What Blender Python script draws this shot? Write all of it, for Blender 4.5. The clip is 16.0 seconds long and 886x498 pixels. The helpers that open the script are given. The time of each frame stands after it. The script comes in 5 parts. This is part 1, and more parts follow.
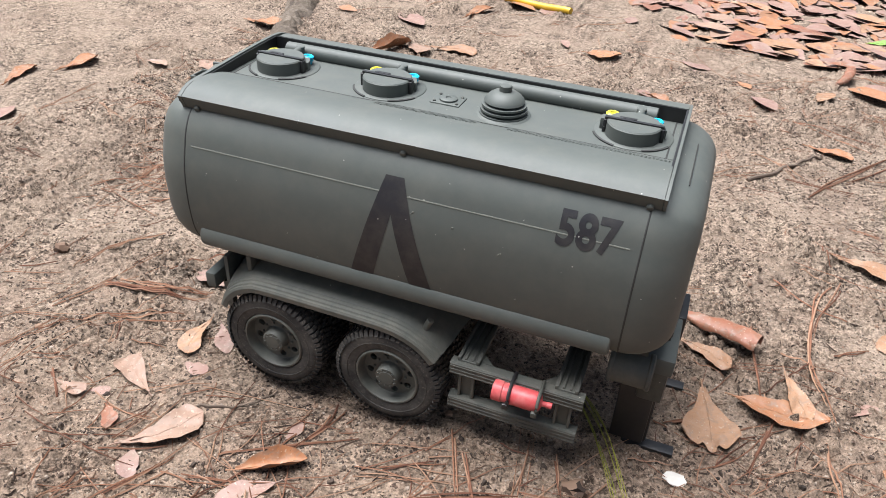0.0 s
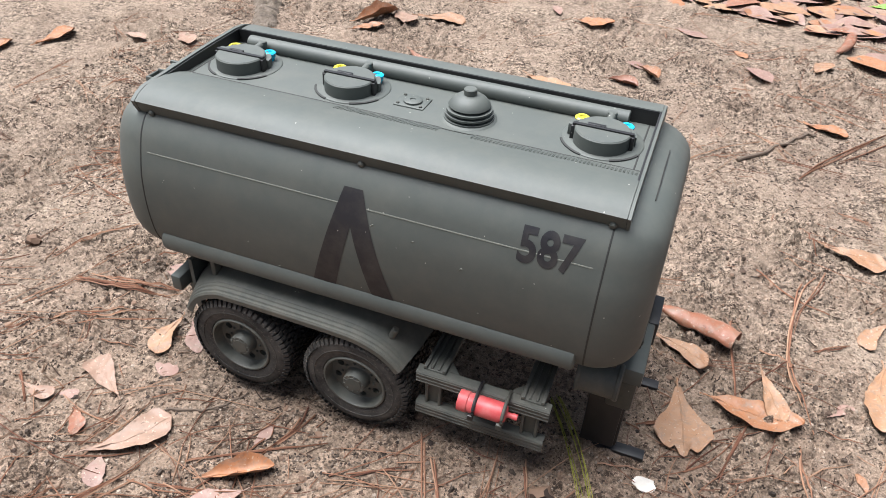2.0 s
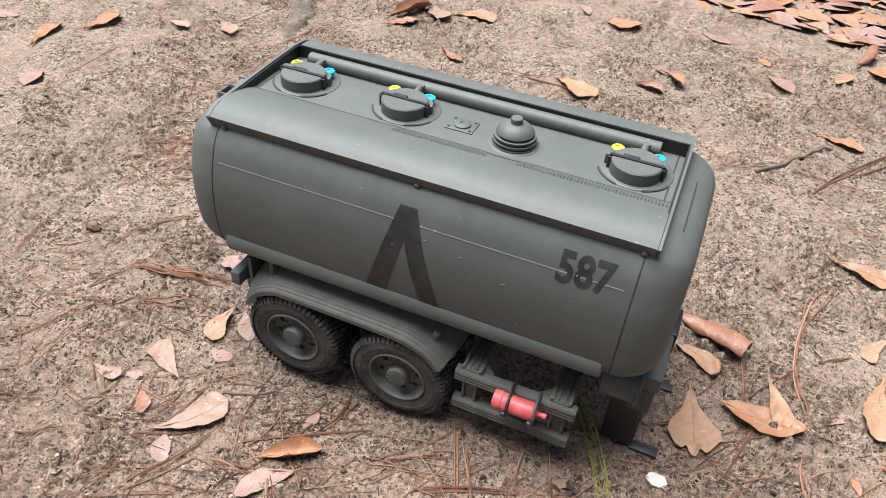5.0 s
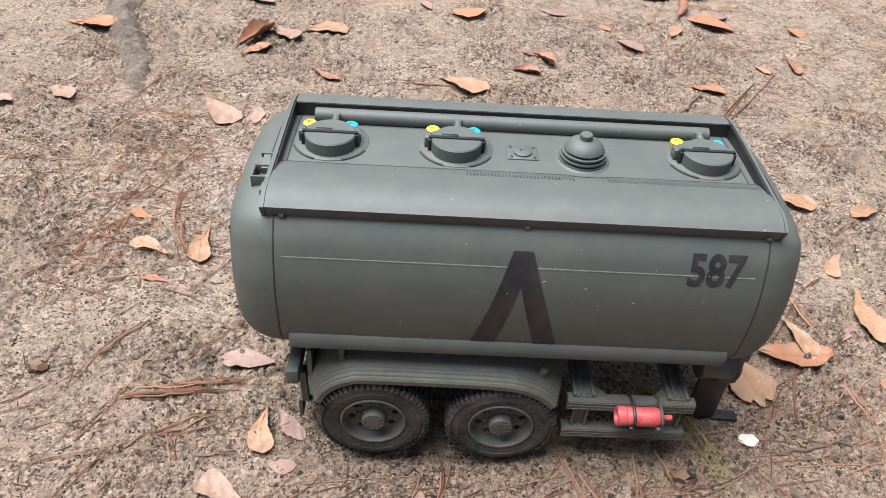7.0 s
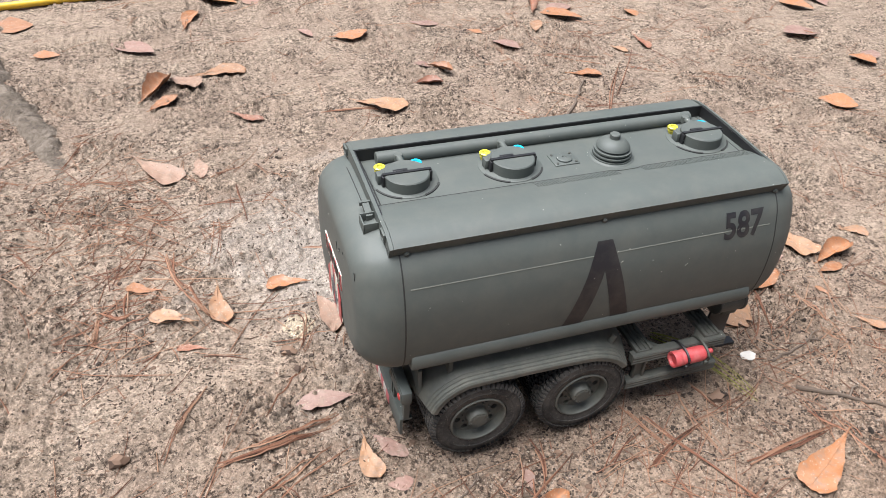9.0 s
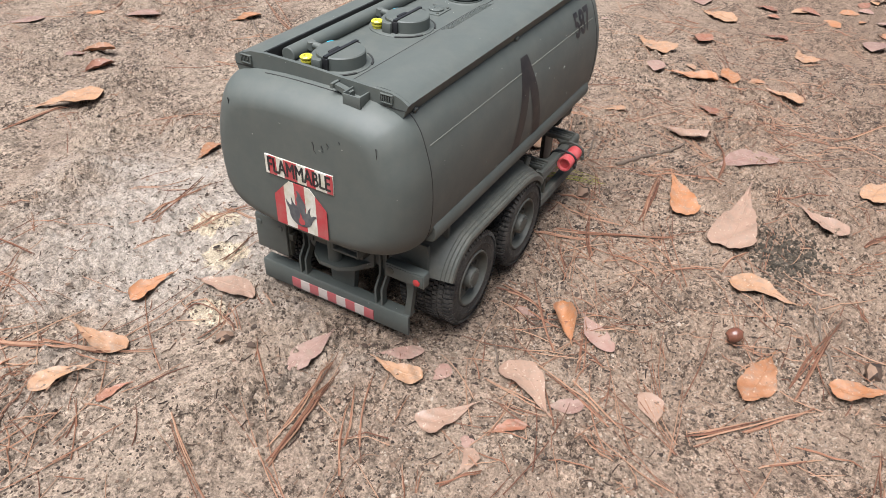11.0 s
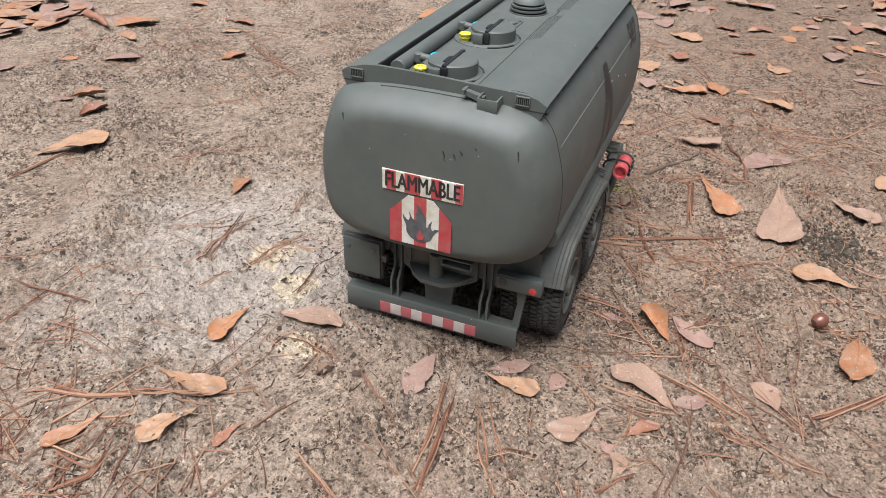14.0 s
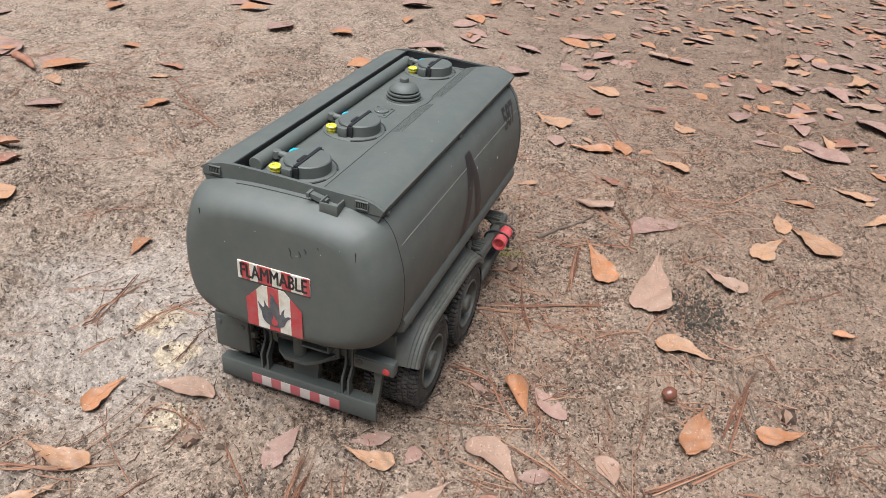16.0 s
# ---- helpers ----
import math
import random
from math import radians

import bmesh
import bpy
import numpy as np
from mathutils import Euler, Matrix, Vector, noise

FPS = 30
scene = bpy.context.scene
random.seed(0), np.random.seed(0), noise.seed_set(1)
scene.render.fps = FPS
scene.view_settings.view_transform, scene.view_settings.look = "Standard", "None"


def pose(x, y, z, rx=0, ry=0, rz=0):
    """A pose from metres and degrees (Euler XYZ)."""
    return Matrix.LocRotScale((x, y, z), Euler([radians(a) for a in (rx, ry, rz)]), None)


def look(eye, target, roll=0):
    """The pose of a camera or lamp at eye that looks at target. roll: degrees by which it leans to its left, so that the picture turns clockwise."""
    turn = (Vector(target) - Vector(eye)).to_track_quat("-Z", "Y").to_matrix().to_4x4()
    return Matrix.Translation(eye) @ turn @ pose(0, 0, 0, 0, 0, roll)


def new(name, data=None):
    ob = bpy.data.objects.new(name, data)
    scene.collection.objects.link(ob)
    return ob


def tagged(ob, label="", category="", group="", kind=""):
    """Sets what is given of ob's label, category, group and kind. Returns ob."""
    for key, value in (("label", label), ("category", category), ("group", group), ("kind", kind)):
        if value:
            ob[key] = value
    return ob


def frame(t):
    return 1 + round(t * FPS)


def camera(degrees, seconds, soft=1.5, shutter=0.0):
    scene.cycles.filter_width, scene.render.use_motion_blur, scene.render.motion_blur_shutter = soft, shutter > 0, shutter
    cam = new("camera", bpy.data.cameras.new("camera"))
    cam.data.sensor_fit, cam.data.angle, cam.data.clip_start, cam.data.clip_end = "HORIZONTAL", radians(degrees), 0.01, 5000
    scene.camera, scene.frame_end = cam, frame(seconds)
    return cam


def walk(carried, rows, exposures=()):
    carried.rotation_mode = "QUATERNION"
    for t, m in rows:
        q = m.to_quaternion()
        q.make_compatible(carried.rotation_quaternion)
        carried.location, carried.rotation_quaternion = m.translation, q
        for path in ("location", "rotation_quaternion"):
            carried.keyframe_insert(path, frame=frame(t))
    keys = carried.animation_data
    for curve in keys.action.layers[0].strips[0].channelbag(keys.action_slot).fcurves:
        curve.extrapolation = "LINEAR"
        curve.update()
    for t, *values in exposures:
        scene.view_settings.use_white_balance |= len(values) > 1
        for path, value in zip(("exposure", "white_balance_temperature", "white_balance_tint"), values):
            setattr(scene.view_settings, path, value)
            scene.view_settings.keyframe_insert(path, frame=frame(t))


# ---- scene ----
cam = camera(62.2, 16.0, soft=0.6)
PATH = [
    (0, (0.2067, -0.4433, 0.4088), (0.0412, 0.0275, 0.0756), 3.17),
    (0.5, (0.2136, -0.4346, 0.4113), (0.0463, 0.0379, 0.0814), 2.86),
    (1, (0.2204, -0.4412, 0.4134), (0.0509, 0.0332, 0.0874), 2.61),
    (1.5, (0.2184, -0.4156, 0.4310), (0.0484, 0.0596, 0.1065), 2.30),
    (2, (0.2192, -0.4043, 0.4330), (0.0592, 0.0440, 0.0677), 2.78),
    (2.5, (0.2317, -0.4001, 0.4706), (0.0764, 0.0459, 0.1005), 3.39),
    (3, (0.2456, -0.4174, 0.4748), (0.0940, 0.0220, 0.0954), 3.70),
    (3.5, (0.2431, -0.4048, 0.4652), (0.0914, 0.0297, 0.0804), 3.82),
    (4, (0.2362, -0.3931, 0.4500), (0.0835, 0.0394, 0.0631), 4.01),
    (4.5, (0.2283, -0.3964, 0.4533), (0.0723, 0.0376, 0.0695), 4.15),
    (5, (0.2020, -0.4329, 0.4816), (0.0416, 0.0006, 0.0990), 4.61),
    (5.2, (0.1783, -0.4386, 0.4717), (0.0152, -0.0047, 0.0909), 4.35),
    (7.3, (-0.0382, -0.4267, 0.4775), (0.0256, 0.0361, 0.1009), 6.51),
    (7.5, (-0.0498, -0.4345, 0.4740), (0.0361, 0.0240, 0.0966), 8.00),
    (8, (-0.0950, -0.4679, 0.5104), (-0.0025, -0.0107, 0.1330), 7.61),
    (8.2, (-0.1171, -0.4844, 0.5385), (-0.0193, -0.0273, 0.1623), 7.13),
    (10.3, (-0.3954, -0.3273, 0.4461), (-0.0548, 0.0071, 0.0826), 1.07),
    (10.5, (-0.4226, -0.3223, 0.4384), (-0.0558, -0.0160, 0.0756), 2.35),
    (11, (-0.4696, -0.2960, 0.4146), (-0.0476, -0.0626, 0.0576), 2.00),
    (11.5, (-0.5169, -0.2650, 0.4072), (-0.0834, -0.0489, 0.0532), 2.62),
    (12, (-0.5174, -0.2518, 0.4231), (-0.0740, -0.0473, 0.0744), 2.46),
    (12.5, (-0.4873, -0.2096, 0.4272), (-0.0442, -0.0057, 0.0778), 1.65),
    (13, (-0.5120, -0.1997, 0.3980), (-0.0612, -0.0004, 0.0559), 1.55),
    (13.5, (-0.5261, -0.1743, 0.3879), (-0.0652, 0.0187, 0.0558), 1.36),
    (14, (-0.5380, -0.1693, 0.3854), (-0.0680, 0.0115, 0.0593), 1.99),
    (14.5, (-0.5224, -0.1739, 0.4033), (-0.0437, -0.0043, 0.0838), 2.48),
    (15, (-0.5115, -0.1936, 0.4144), (-0.0259, -0.0327, 0.1008), 2.52),
    (15.5, (-0.5079, -0.2207, 0.4293), (-0.0184, -0.0649, 0.1193), 2.53),
    (16, (-0.5090, -0.2455, 0.4525), (-0.0238, -0.0856, 0.1378), 4.46),
]

walk(cam, [(t, look(eye, target, roll)) for t, eye, target, roll in PATH],
     exposures=[(0.0, 1.10), (5.2, 1.10), (8.0, 1.03), (10.5, 0.98), (12.5, 0.76), (16.0, 0.73)])

# ---- light: a bright overcast sky, a wide soft sun high behind thin cloud ----
SUN_UP, SUN_TURN = 73.0, 277.0
world = bpy.data.worlds.new("sky")
scene.world = world
world.use_nodes = True
wn, wl = world.node_tree.nodes, world.node_tree.links
sky = wn.new("ShaderNodeTexSky")
sky.sky_type, sky.sun_disc = "NISHITA", False
sky.sun_elevation, sky.sun_rotation = radians(SUN_UP), radians(SUN_TURN)
sky.dust_density, sky.air_density = 4.0, 1.0
grey = wn.new("ShaderNodeHueSaturation")
grey.inputs["Saturation"].default_value = 0.75
wl.new(sky.outputs[0], grey.inputs["Color"])
wl.new(grey.outputs[0], wn["Background"].inputs["Color"])
wn["Background"].inputs["Strength"].default_value = 0.055
sun = new("sun", bpy.data.lights.new("sun", "SUN"))
sun.data.energy, sun.data.angle, sun.data.color = 4.8, radians(50), (0.955, 0.985, 1.04)
sun.matrix_world = look((math.sin(radians(SUN_TURN)) * 3, math.cos(radians(SUN_TURN)) * 3, 3 * math.tan(radians(SUN_UP))), (0, 0, 0))

# ---- materials ----
MM = 0.001


class Mat:
    """A node material with a Principled shader and short ways to add noise, ramps and bump."""

    def __init__(self, name, color=(0.5, 0.5, 0.5), rough=0.5, metal=0.0, spec=0.5):
        self.m = bpy.data.materials.new(name)
        self.m.use_nodes = True
        self.n, self.l = self.m.node_tree.nodes, self.m.node_tree.links
        self.b = self.n["Principled BSDF"]
        self.b.inputs["Base Color"].default_value = (*color, 1)
        self.b.inputs["Roughness"].default_value = rough
        self.b.inputs["Metallic"].default_value = metal
        self.b.inputs["Specular IOR Level"].default_value = spec
        self.height = None

    def coords(self, kind="Object"):
        c = self.n.new("ShaderNodeTexCoord")
        return c.outputs[kind]

    def world_coords(self):
        return self.n.new("ShaderNodeNewGeometry").outputs["Position"]

    def noise(self, vec, scale, detail=4, rough=0.55, distort=0.0, out="Fac"):
        t = self.n.new("ShaderNodeTexNoise")
        t.inputs["Scale"].default_value, t.inputs["Detail"].default_value = scale, detail
        t.inputs["Roughness"].default_value, t.inputs["Distortion"].default_value = rough, distort
        self.l.new(vec, t.inputs["Vector"])
        return t.outputs[out]

    def voronoi(self, vec, scale, out="Distance", feature="F1"):
        t = self.n.new("ShaderNodeTexVoronoi")
        t.feature = feature
        t.inputs["Scale"].default_value = scale
        self.l.new(vec, t.inputs["Vector"])
        return t.outputs[out]

    def ramp(self, fac, stops):
        r = self.n.new("ShaderNodeValToRGB")
        e = r.color_ramp.elements
        while len(e) < len(stops):
            e.new(0.5)
        for el, (p, c) in zip(e, stops):
            el.position = p
            el.color = (*c, 1) if isinstance(c, tuple) else (c, c, c, 1)
        self.l.new(fac, r.inputs["Fac"])
        return r.outputs["Color"]

    def mix(self, fac, a, b, kind="MIX"):
        x = self.n.new("ShaderNodeMixRGB")
        x.blend_type = kind
        for sock, v in ((x.inputs[0], fac), (x.inputs[1], a), (x.inputs[2], b)):
            if isinstance(v, (int, float)):
                sock.default_value = v if sock == x.inputs[0] else (v, v, v, 1)
            elif isinstance(v, tuple):
                sock.default_value = (*v, 1)
            else:
                self.l.new(v, sock)
        return x.outputs[0]

    def math(self, op, a, b=0.0):
        x = self.n.new("ShaderNodeMath")
        x.operation = op
        for sock, v in ((x.inputs[0], a), (x.inputs[1], b)):
            if isinstance(v, (int, float)):
                sock.default_value = v
            else:
                self.l.new(v, sock)
        return x.outputs[0]

    def color(self, sock):
        self.l.new(sock, self.b.inputs["Base Color"])
        return self

    def rough(self, sock):
        self.l.new(sock, self.b.inputs["Roughness"])
        return self

    def bump(self, sock, strength=0.3, distance=0.001):
        b = self.n.new("ShaderNodeBump")
        b.inputs["Strength"].default_value, b.inputs["Distance"].default_value = strength, distance
        self.l.new(sock, b.inputs["Height"])
        if self.height is not None:
            self.l.new(self.height, b.inputs["Normal"])
        self.height = b.outputs[0]
        self.l.new(self.height, self.b.inputs["Normal"])
        return self


def paint_material(name, color, rough=0.45, dust=0.5, specks=0.6):
    """Satin olive paint over printed plastic, with dust, dull patches and pale specks."""
    m = Mat(name, color, rough, 0.0, 0.55)
    v = m.world_coords()
    big = m.noise(v, 14, 5, 0.6)
    fine = m.noise(v, 420, 3, 0.6)
    dusty = m.ramp(m.noise(v, 45, 6, 0.7), [(0.42, 0.0), (0.75, 1.0)])
    c = m.mix(big, tuple(x * 0.86 for x in color), tuple(x * 1.16 for x in color))
    c = m.mix(m.math("MULTIPLY", dusty, 0.16 * dust), c, (0.30, 0.26, 0.20))
    cells = m.voronoi(v, 210, "Distance")
    pick = m.voronoi(v, 210, "Color")
    small = m.math("LESS_THAN", cells, 0.085)
    some = m.math("GREATER_THAN", pick, 0.80 if dust < 1.5 else 0.45)
    c = m.mix(m.math("MULTIPLY", m.math("MULTIPLY", small, some), specks), c, (0.52, 0.50, 0.44))
    m.color(c)
    m.rough(m.ramp(m.noise(v, 60, 5, 0.65), [(0.25, rough + 0.01), (0.75, rough + 0.08)]))
    m.bump(fine, 0.10, 0.0003)
    return m.m


OLIVE = (0.067, 0.075, 0.067)
olive = paint_material("olive_paint", OLIVE, 0.56)
olive_dusty = paint_material("dusty_olive_paint", (0.062, 0.064, 0.054), 0.6, 1.3, 0.8)
dark_olive = paint_material("dark_olive_paint", (0.040, 0.042, 0.034), 0.5, 1.0, 0.5)
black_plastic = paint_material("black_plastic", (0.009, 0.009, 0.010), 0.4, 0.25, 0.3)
marking = paint_material("worn_black_marking", (0.009, 0.009, 0.012), 0.5, 0.7, 0.8)
seam_mark = Mat("pale_seam_line", (0.145, 0.15, 0.125), 0.6).m
groove_mark = Mat("dark_groove", (0.02, 0.02, 0.018), 0.7).m


def rubber_material():
    m = Mat("dusty_rubber", (0.03, 0.03, 0.03), 0.75, 0, 0.3)
    v = m.world_coords()
    c = m.mix(m.ramp(m.noise(v, 70, 6, 0.7), [(0.35, 0.0), (0.72, 1.0)]), (0.016, 0.0155, 0.015), (0.090, 0.082, 0.072))
    grit = m.math("GREATER_THAN", m.noise(v, 900, 2, 0.5), 0.66)
    c = m.mix(m.math("MULTIPLY", grit, 0.5), c, (0.22, 0.19, 0.15))
    m.color(c)
    m.bump(m.noise(v, 700, 3), 0.35, 0.0005)
    return m.m


rubber = rubber_material()


def coloured_plastic(name, color, rough, dull):
    m = Mat(name, color, rough, 0, 0.5)
    v = m.world_coords()
    c = m.mix(m.ramp(m.noise(v, 120, 5, 0.65), [(0.4, 0.0), (0.8, 1.0)]), color, dull)
    m.color(c)
    m.bump(m.noise(v, 500, 2), 0.1, 0.0003)
    return m.m


red_plastic = coloured_plastic("faded_red_plastic", (0.46, 0.052, 0.056), 0.48, (0.50, 0.15, 0.14))
red_lens = coloured_plastic("red_lens", (0.45, 0.035, 0.035), 0.2, (0.42, 0.09, 0.08))
yellow_plastic = coloured_plastic("yellow_translucent_plastic", (0.52, 0.46, 0.04), 0.25, (0.36, 0.31, 0.05))
blue_plastic = coloured_plastic("blue_translucent_plastic", (0.01, 0.40, 0.58), 0.22, (0.02, 0.33, 0.45))
tape_red = coloured_plastic("worn_red_reflective_tape", (0.36, 0.038, 0.043), 0.42, (0.32, 0.11, 0.10))
tape_white = coloured_plastic("worn_white_reflective_tape", (0.56, 0.53, 0.47), 0.42, (0.36, 0.32, 0.20))
faded_red = coloured_plastic("faded_pink_tape", (0.40, 0.085, 0.09), 0.5, (0.34, 0.15, 0.14))
faded_white = coloured_plastic("faded_white_tape", (0.50, 0.43, 0.39), 0.5, (0.40, 0.34, 0.29))
faded_black = coloured_plastic("faded_black_print", (0.060, 0.062, 0.066), 0.5, (0.13, 0.13, 0.13))
tape_black = coloured_plastic("black_print", (0.012, 0.012, 0.014), 0.45, (0.05, 0.05, 0.045))


def soil_material():
    m = Mat("sandy_soil", (0.3, 0.24, 0.18), 0.95, 0, 0.15)
    v = m.world_coords()
    big = m.noise(v, 2.6, 6, 0.62, 0.4)
    mid = m.noise(v, 17, 6, 0.68, 0.3)
    grain = m.noise(v, 240, 5, 0.75)
    clods = m.noise(v, 85, 5, 0.7)
    c = m.ramp(mid, [(0.28, (0.160, 0.115, 0.086)), (0.44, (0.330, 0.248, 0.190)), (0.62, (0.405, 0.318, 0.244)), (0.8, (0.445, 0.356, 0.280))])
    c = m.mix(m.ramp(big, [(0.36, 0.0), (0.60, 0.55)]), c, (0.440, 0.345, 0.264))
    dark = m.ramp(m.noise(v, 34, 8, 0.78, 0.8), [(0.54, 0.0), (0.68, 1.0)])
    c = m.mix(m.math("MULTIPLY", dark, 0.72), c, (0.085, 0.062, 0.047))
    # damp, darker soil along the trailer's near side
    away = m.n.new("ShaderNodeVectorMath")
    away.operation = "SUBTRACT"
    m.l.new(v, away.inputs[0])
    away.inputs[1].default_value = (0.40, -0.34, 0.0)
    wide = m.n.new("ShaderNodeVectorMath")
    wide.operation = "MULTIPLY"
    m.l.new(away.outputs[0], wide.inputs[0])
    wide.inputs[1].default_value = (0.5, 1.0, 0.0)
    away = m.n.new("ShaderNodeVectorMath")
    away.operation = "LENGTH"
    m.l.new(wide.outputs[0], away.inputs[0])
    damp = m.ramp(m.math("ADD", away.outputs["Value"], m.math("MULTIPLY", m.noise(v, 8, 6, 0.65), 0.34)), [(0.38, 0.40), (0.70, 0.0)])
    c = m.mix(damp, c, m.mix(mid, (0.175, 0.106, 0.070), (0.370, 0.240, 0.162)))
    # browner ground under the litter well past the front of the trailer
    split = m.n.new("ShaderNodeSeparateXYZ")
    m.l.new(v, split.inputs[0])
    past = m.math("SUBTRACT", m.math("MULTIPLY", split.outputs[0], 1.0), m.math("MULTIPLY", split.outputs[1], 0.9))
    past = m.math("ADD", past, m.math("MULTIPLY", m.noise(v, 5, 6, 0.65), 0.5))
    c = m.mix(m.ramp(m.math("MULTIPLY", past, 0.5), [(0.42, 0.0), (0.72, 0.6)]), c, m.mix(mid, (0.140, 0.090, 0.062), (0.300, 0.205, 0.150)))
    # pale dry sand and ash beside the trailer's tail
    place = m.n.new("ShaderNodeVectorMath")
    place.operation = "SUBTRACT"
    m.l.new(v, place.inputs[0])
    place.inputs[1].default_value = (-0.085, 0.20, 0.0)
    stretch = m.n.new("ShaderNodeVectorMath")
    stretch.operation = "MULTIPLY"
    m.l.new(place.outputs[0], stretch.inputs[0])
    stretch.inputs[1].default_value = (5.0, 4.4, 0)
    far = m.n.new("ShaderNodeVectorMath")
    far.operation = "LENGTH"
    m.l.new(stretch.outputs[0], far.inputs[0])
    edge = m.math("ADD", far.outputs["Value"], m.math("MULTIPLY", m.math("SUBTRACT", m.noise(v, 9, 7, 0.7, 0.5), 0.5), 2.6))
    pale = m.ramp(edge, [(0.35, 0.95), (0.95, 0.0)])
    c = m.mix(pale, c, m.mix(m.noise(v, 40, 6, 0.7), (0.38, 0.325, 0.275), (0.60, 0.525, 0.45)))
    for cx, cy, scale in ((-0.098, 0.136, 26.0), (-0.163, 0.095, 34.0), (-0.066, 0.182, 24.0)):
        d = m.n.new("ShaderNodeVectorMath")
        d.operation = "DISTANCE"
        m.l.new(v, d.inputs[0])
        d.inputs[1].default_value = (cx, cy, 0.004)
        near = m.math("ADD", m.math("MULTIPLY", d.outputs["Value"], scale), m.math("MULTIPLY", m.noise(v, 28, 5, 0.6), 0.9))
        c = m.mix(m.ramp(near, [(0.95, 0.9), (1.12, 0.0)]), c, (0.66, 0.55, 0.40))
    # smooth trodden crust with loose, dark, crumbly stretches between
    crust = m.ramp(m.noise(v, 15, 7, 0.72, 0.6), [(0.42, 0.0), (0.60, 1.0)])
    crust = m.math("MAXIMUM", crust, m.math("MULTIPLY", pale, 0.85))
    loose = m.math("SUBTRACT", 1.0, crust)
    # steep grain, clod and fine-noise ramps also paint in shade between the grains
    c = m.mix(m.math("ADD", m.math("MULTIPLY", loose, 0.62), 0.26), c, m.ramp(grain, [(0.40, 0.30), (0.5, 0.98), (0.60, 1.42)]), "MULTIPLY")
    c = m.mix(m.math("ADD", m.math("MULTIPLY", loose, 0.45), 0.22), c, m.ramp(clods, [(0.38, 0.36), (0.56, 1.15)]), "MULTIPLY")
    c = m.mix(0.4, c, m.ramp(m.noise(v, 620, 3, 0.7), [(0.41, 0.40), (0.5, 1.0), (0.59, 1.45)]), "MULTIPLY")
    bits = m.math("GREATER_THAN", m.math("ADD", m.noise(v, 190, 4, 0.72), m.math("MULTIPLY", loose, 0.095)), 0.652)
    few = m.math("LESS_THAN", m.voronoi(v, 480, "Color"), 0.16)
    c = m.mix(m.math("MULTIPLY", m.math("MULTIPLY", m.math("LESS_THAN", m.voronoi(v, 480, "Distance"), 0.24), few), 0.6), c, (0.54, 0.45, 0.37))
    c = m.mix(m.math("MULTIPLY", bits, 0.8), c, (0.045, 0.031, 0.023))
    c = m.mix(1.0, c, (0.86, 0.838, 0.825), "MULTIPLY")
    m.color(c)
    m.bump(clods, 1.0, 0.009)
    m.bump(grain, 1.0, 0.0030)
    return m.m


soil = soil_material()


def leaf_material(name, light, dark, blotch):
    m = Mat(name, light, 0.55, 0, 0.35)
    v = m.coords("Object")
    w = m.world_coords()
    info = m.n.new("ShaderNodeObjectInfo")
    geo = m.n.new("ShaderNodeNewGeometry")
    rnd = m.math("FRACT", m.math("ADD", info.outputs["Random"], geo.outputs["Random Per Island"]))
    c = m.mix(rnd, light, dark)
    c = m.mix(m.ramp(m.noise(w, 60, 6, 0.65), [(0.42, 0.0), (0.72, 0.8)]), c, blotch)
    veins = m.n.new("ShaderNodeTexWave")
    veins.inputs["Scale"].default_value, veins.inputs["Distortion"].default_value = 60, 6
    veins.inputs["Detail"].default_value, veins.inputs["Detail Scale"].default_value = 2, 1.5
    m.l.new(v, veins.inputs["Vector"])
    c = m.mix(m.math("MULTIPLY", veins.outputs["Fac"], 0.06), c, tuple(x * 0.6 for x in light))
    stain = m.ramp(m.noise(w, 38, 6, 0.7, 0.8), [(0.56, 0.0), (0.74, 0.5)])
    c = m.mix(stain, c, tuple(x * 0.42 for x in dark))
    spots = m.math("LESS_THAN", m.noise(w, 260, 3, 0.6), 0.31)
    c = m.mix(m.math("MULTIPLY", spots, 0.65), c, (0.07, 0.04, 0.025))
    c = m.mix(m.math("MULTIPLY", m.math("GREATER_THAN", m.noise(w, 420, 2, 0.5), 0.66), 0.5), c, (0.42, 0.34, 0.26))
    soiled = m.ramp(m.noise(w, 130, 6, 0.72, 0.5), [(0.50, 0.0), (0.66, 0.7)])
    c = m.mix(soiled, c, (0.20, 0.145, 0.108))
    m.color(c)
    m.rough(m.ramp(m.noise(w, 90, 4), [(0.3, 0.34), (0.7, 0.68)]))
    m.bump(m.noise(w, 220, 5, 0.65), 0.45, 0.0012)
    m.bump(veins.outputs["Fac"], 0.07, 0.0006)
    return m.m


LEAF_MATS = [
    leaf_material("tan_leaf", (0.335, 0.184, 0.100), (0.25, 0.130, 0.070), (0.33, 0.21, 0.14)),
    leaf_material("orange_brown_leaf", (0.33, 0.138, 0.058), (0.23, 0.098, 0.046), (0.32, 0.18, 0.11)),
    leaf_material("red_brown_leaf", (0.24, 0.094, 0.053), (0.16, 0.064, 0.042), (0.30, 0.155, 0.10)),
    leaf_material("pale_leaf", (0.31, 0.200, 0.145), (0.25, 0.158, 0.112), (0.25, 0.15, 0.105)),
    leaf_material("pinkish_decayed_leaf", (0.25, 0.142, 0.110), (0.19, 0.11, 0.088), (0.30, 0.205, 0.165)),
]
green_leaf = leaf_material("green_leaf", (0.16, 0.34, 0.05), (0.14, 0.30, 0.05), (0.22, 0.36, 0.08))


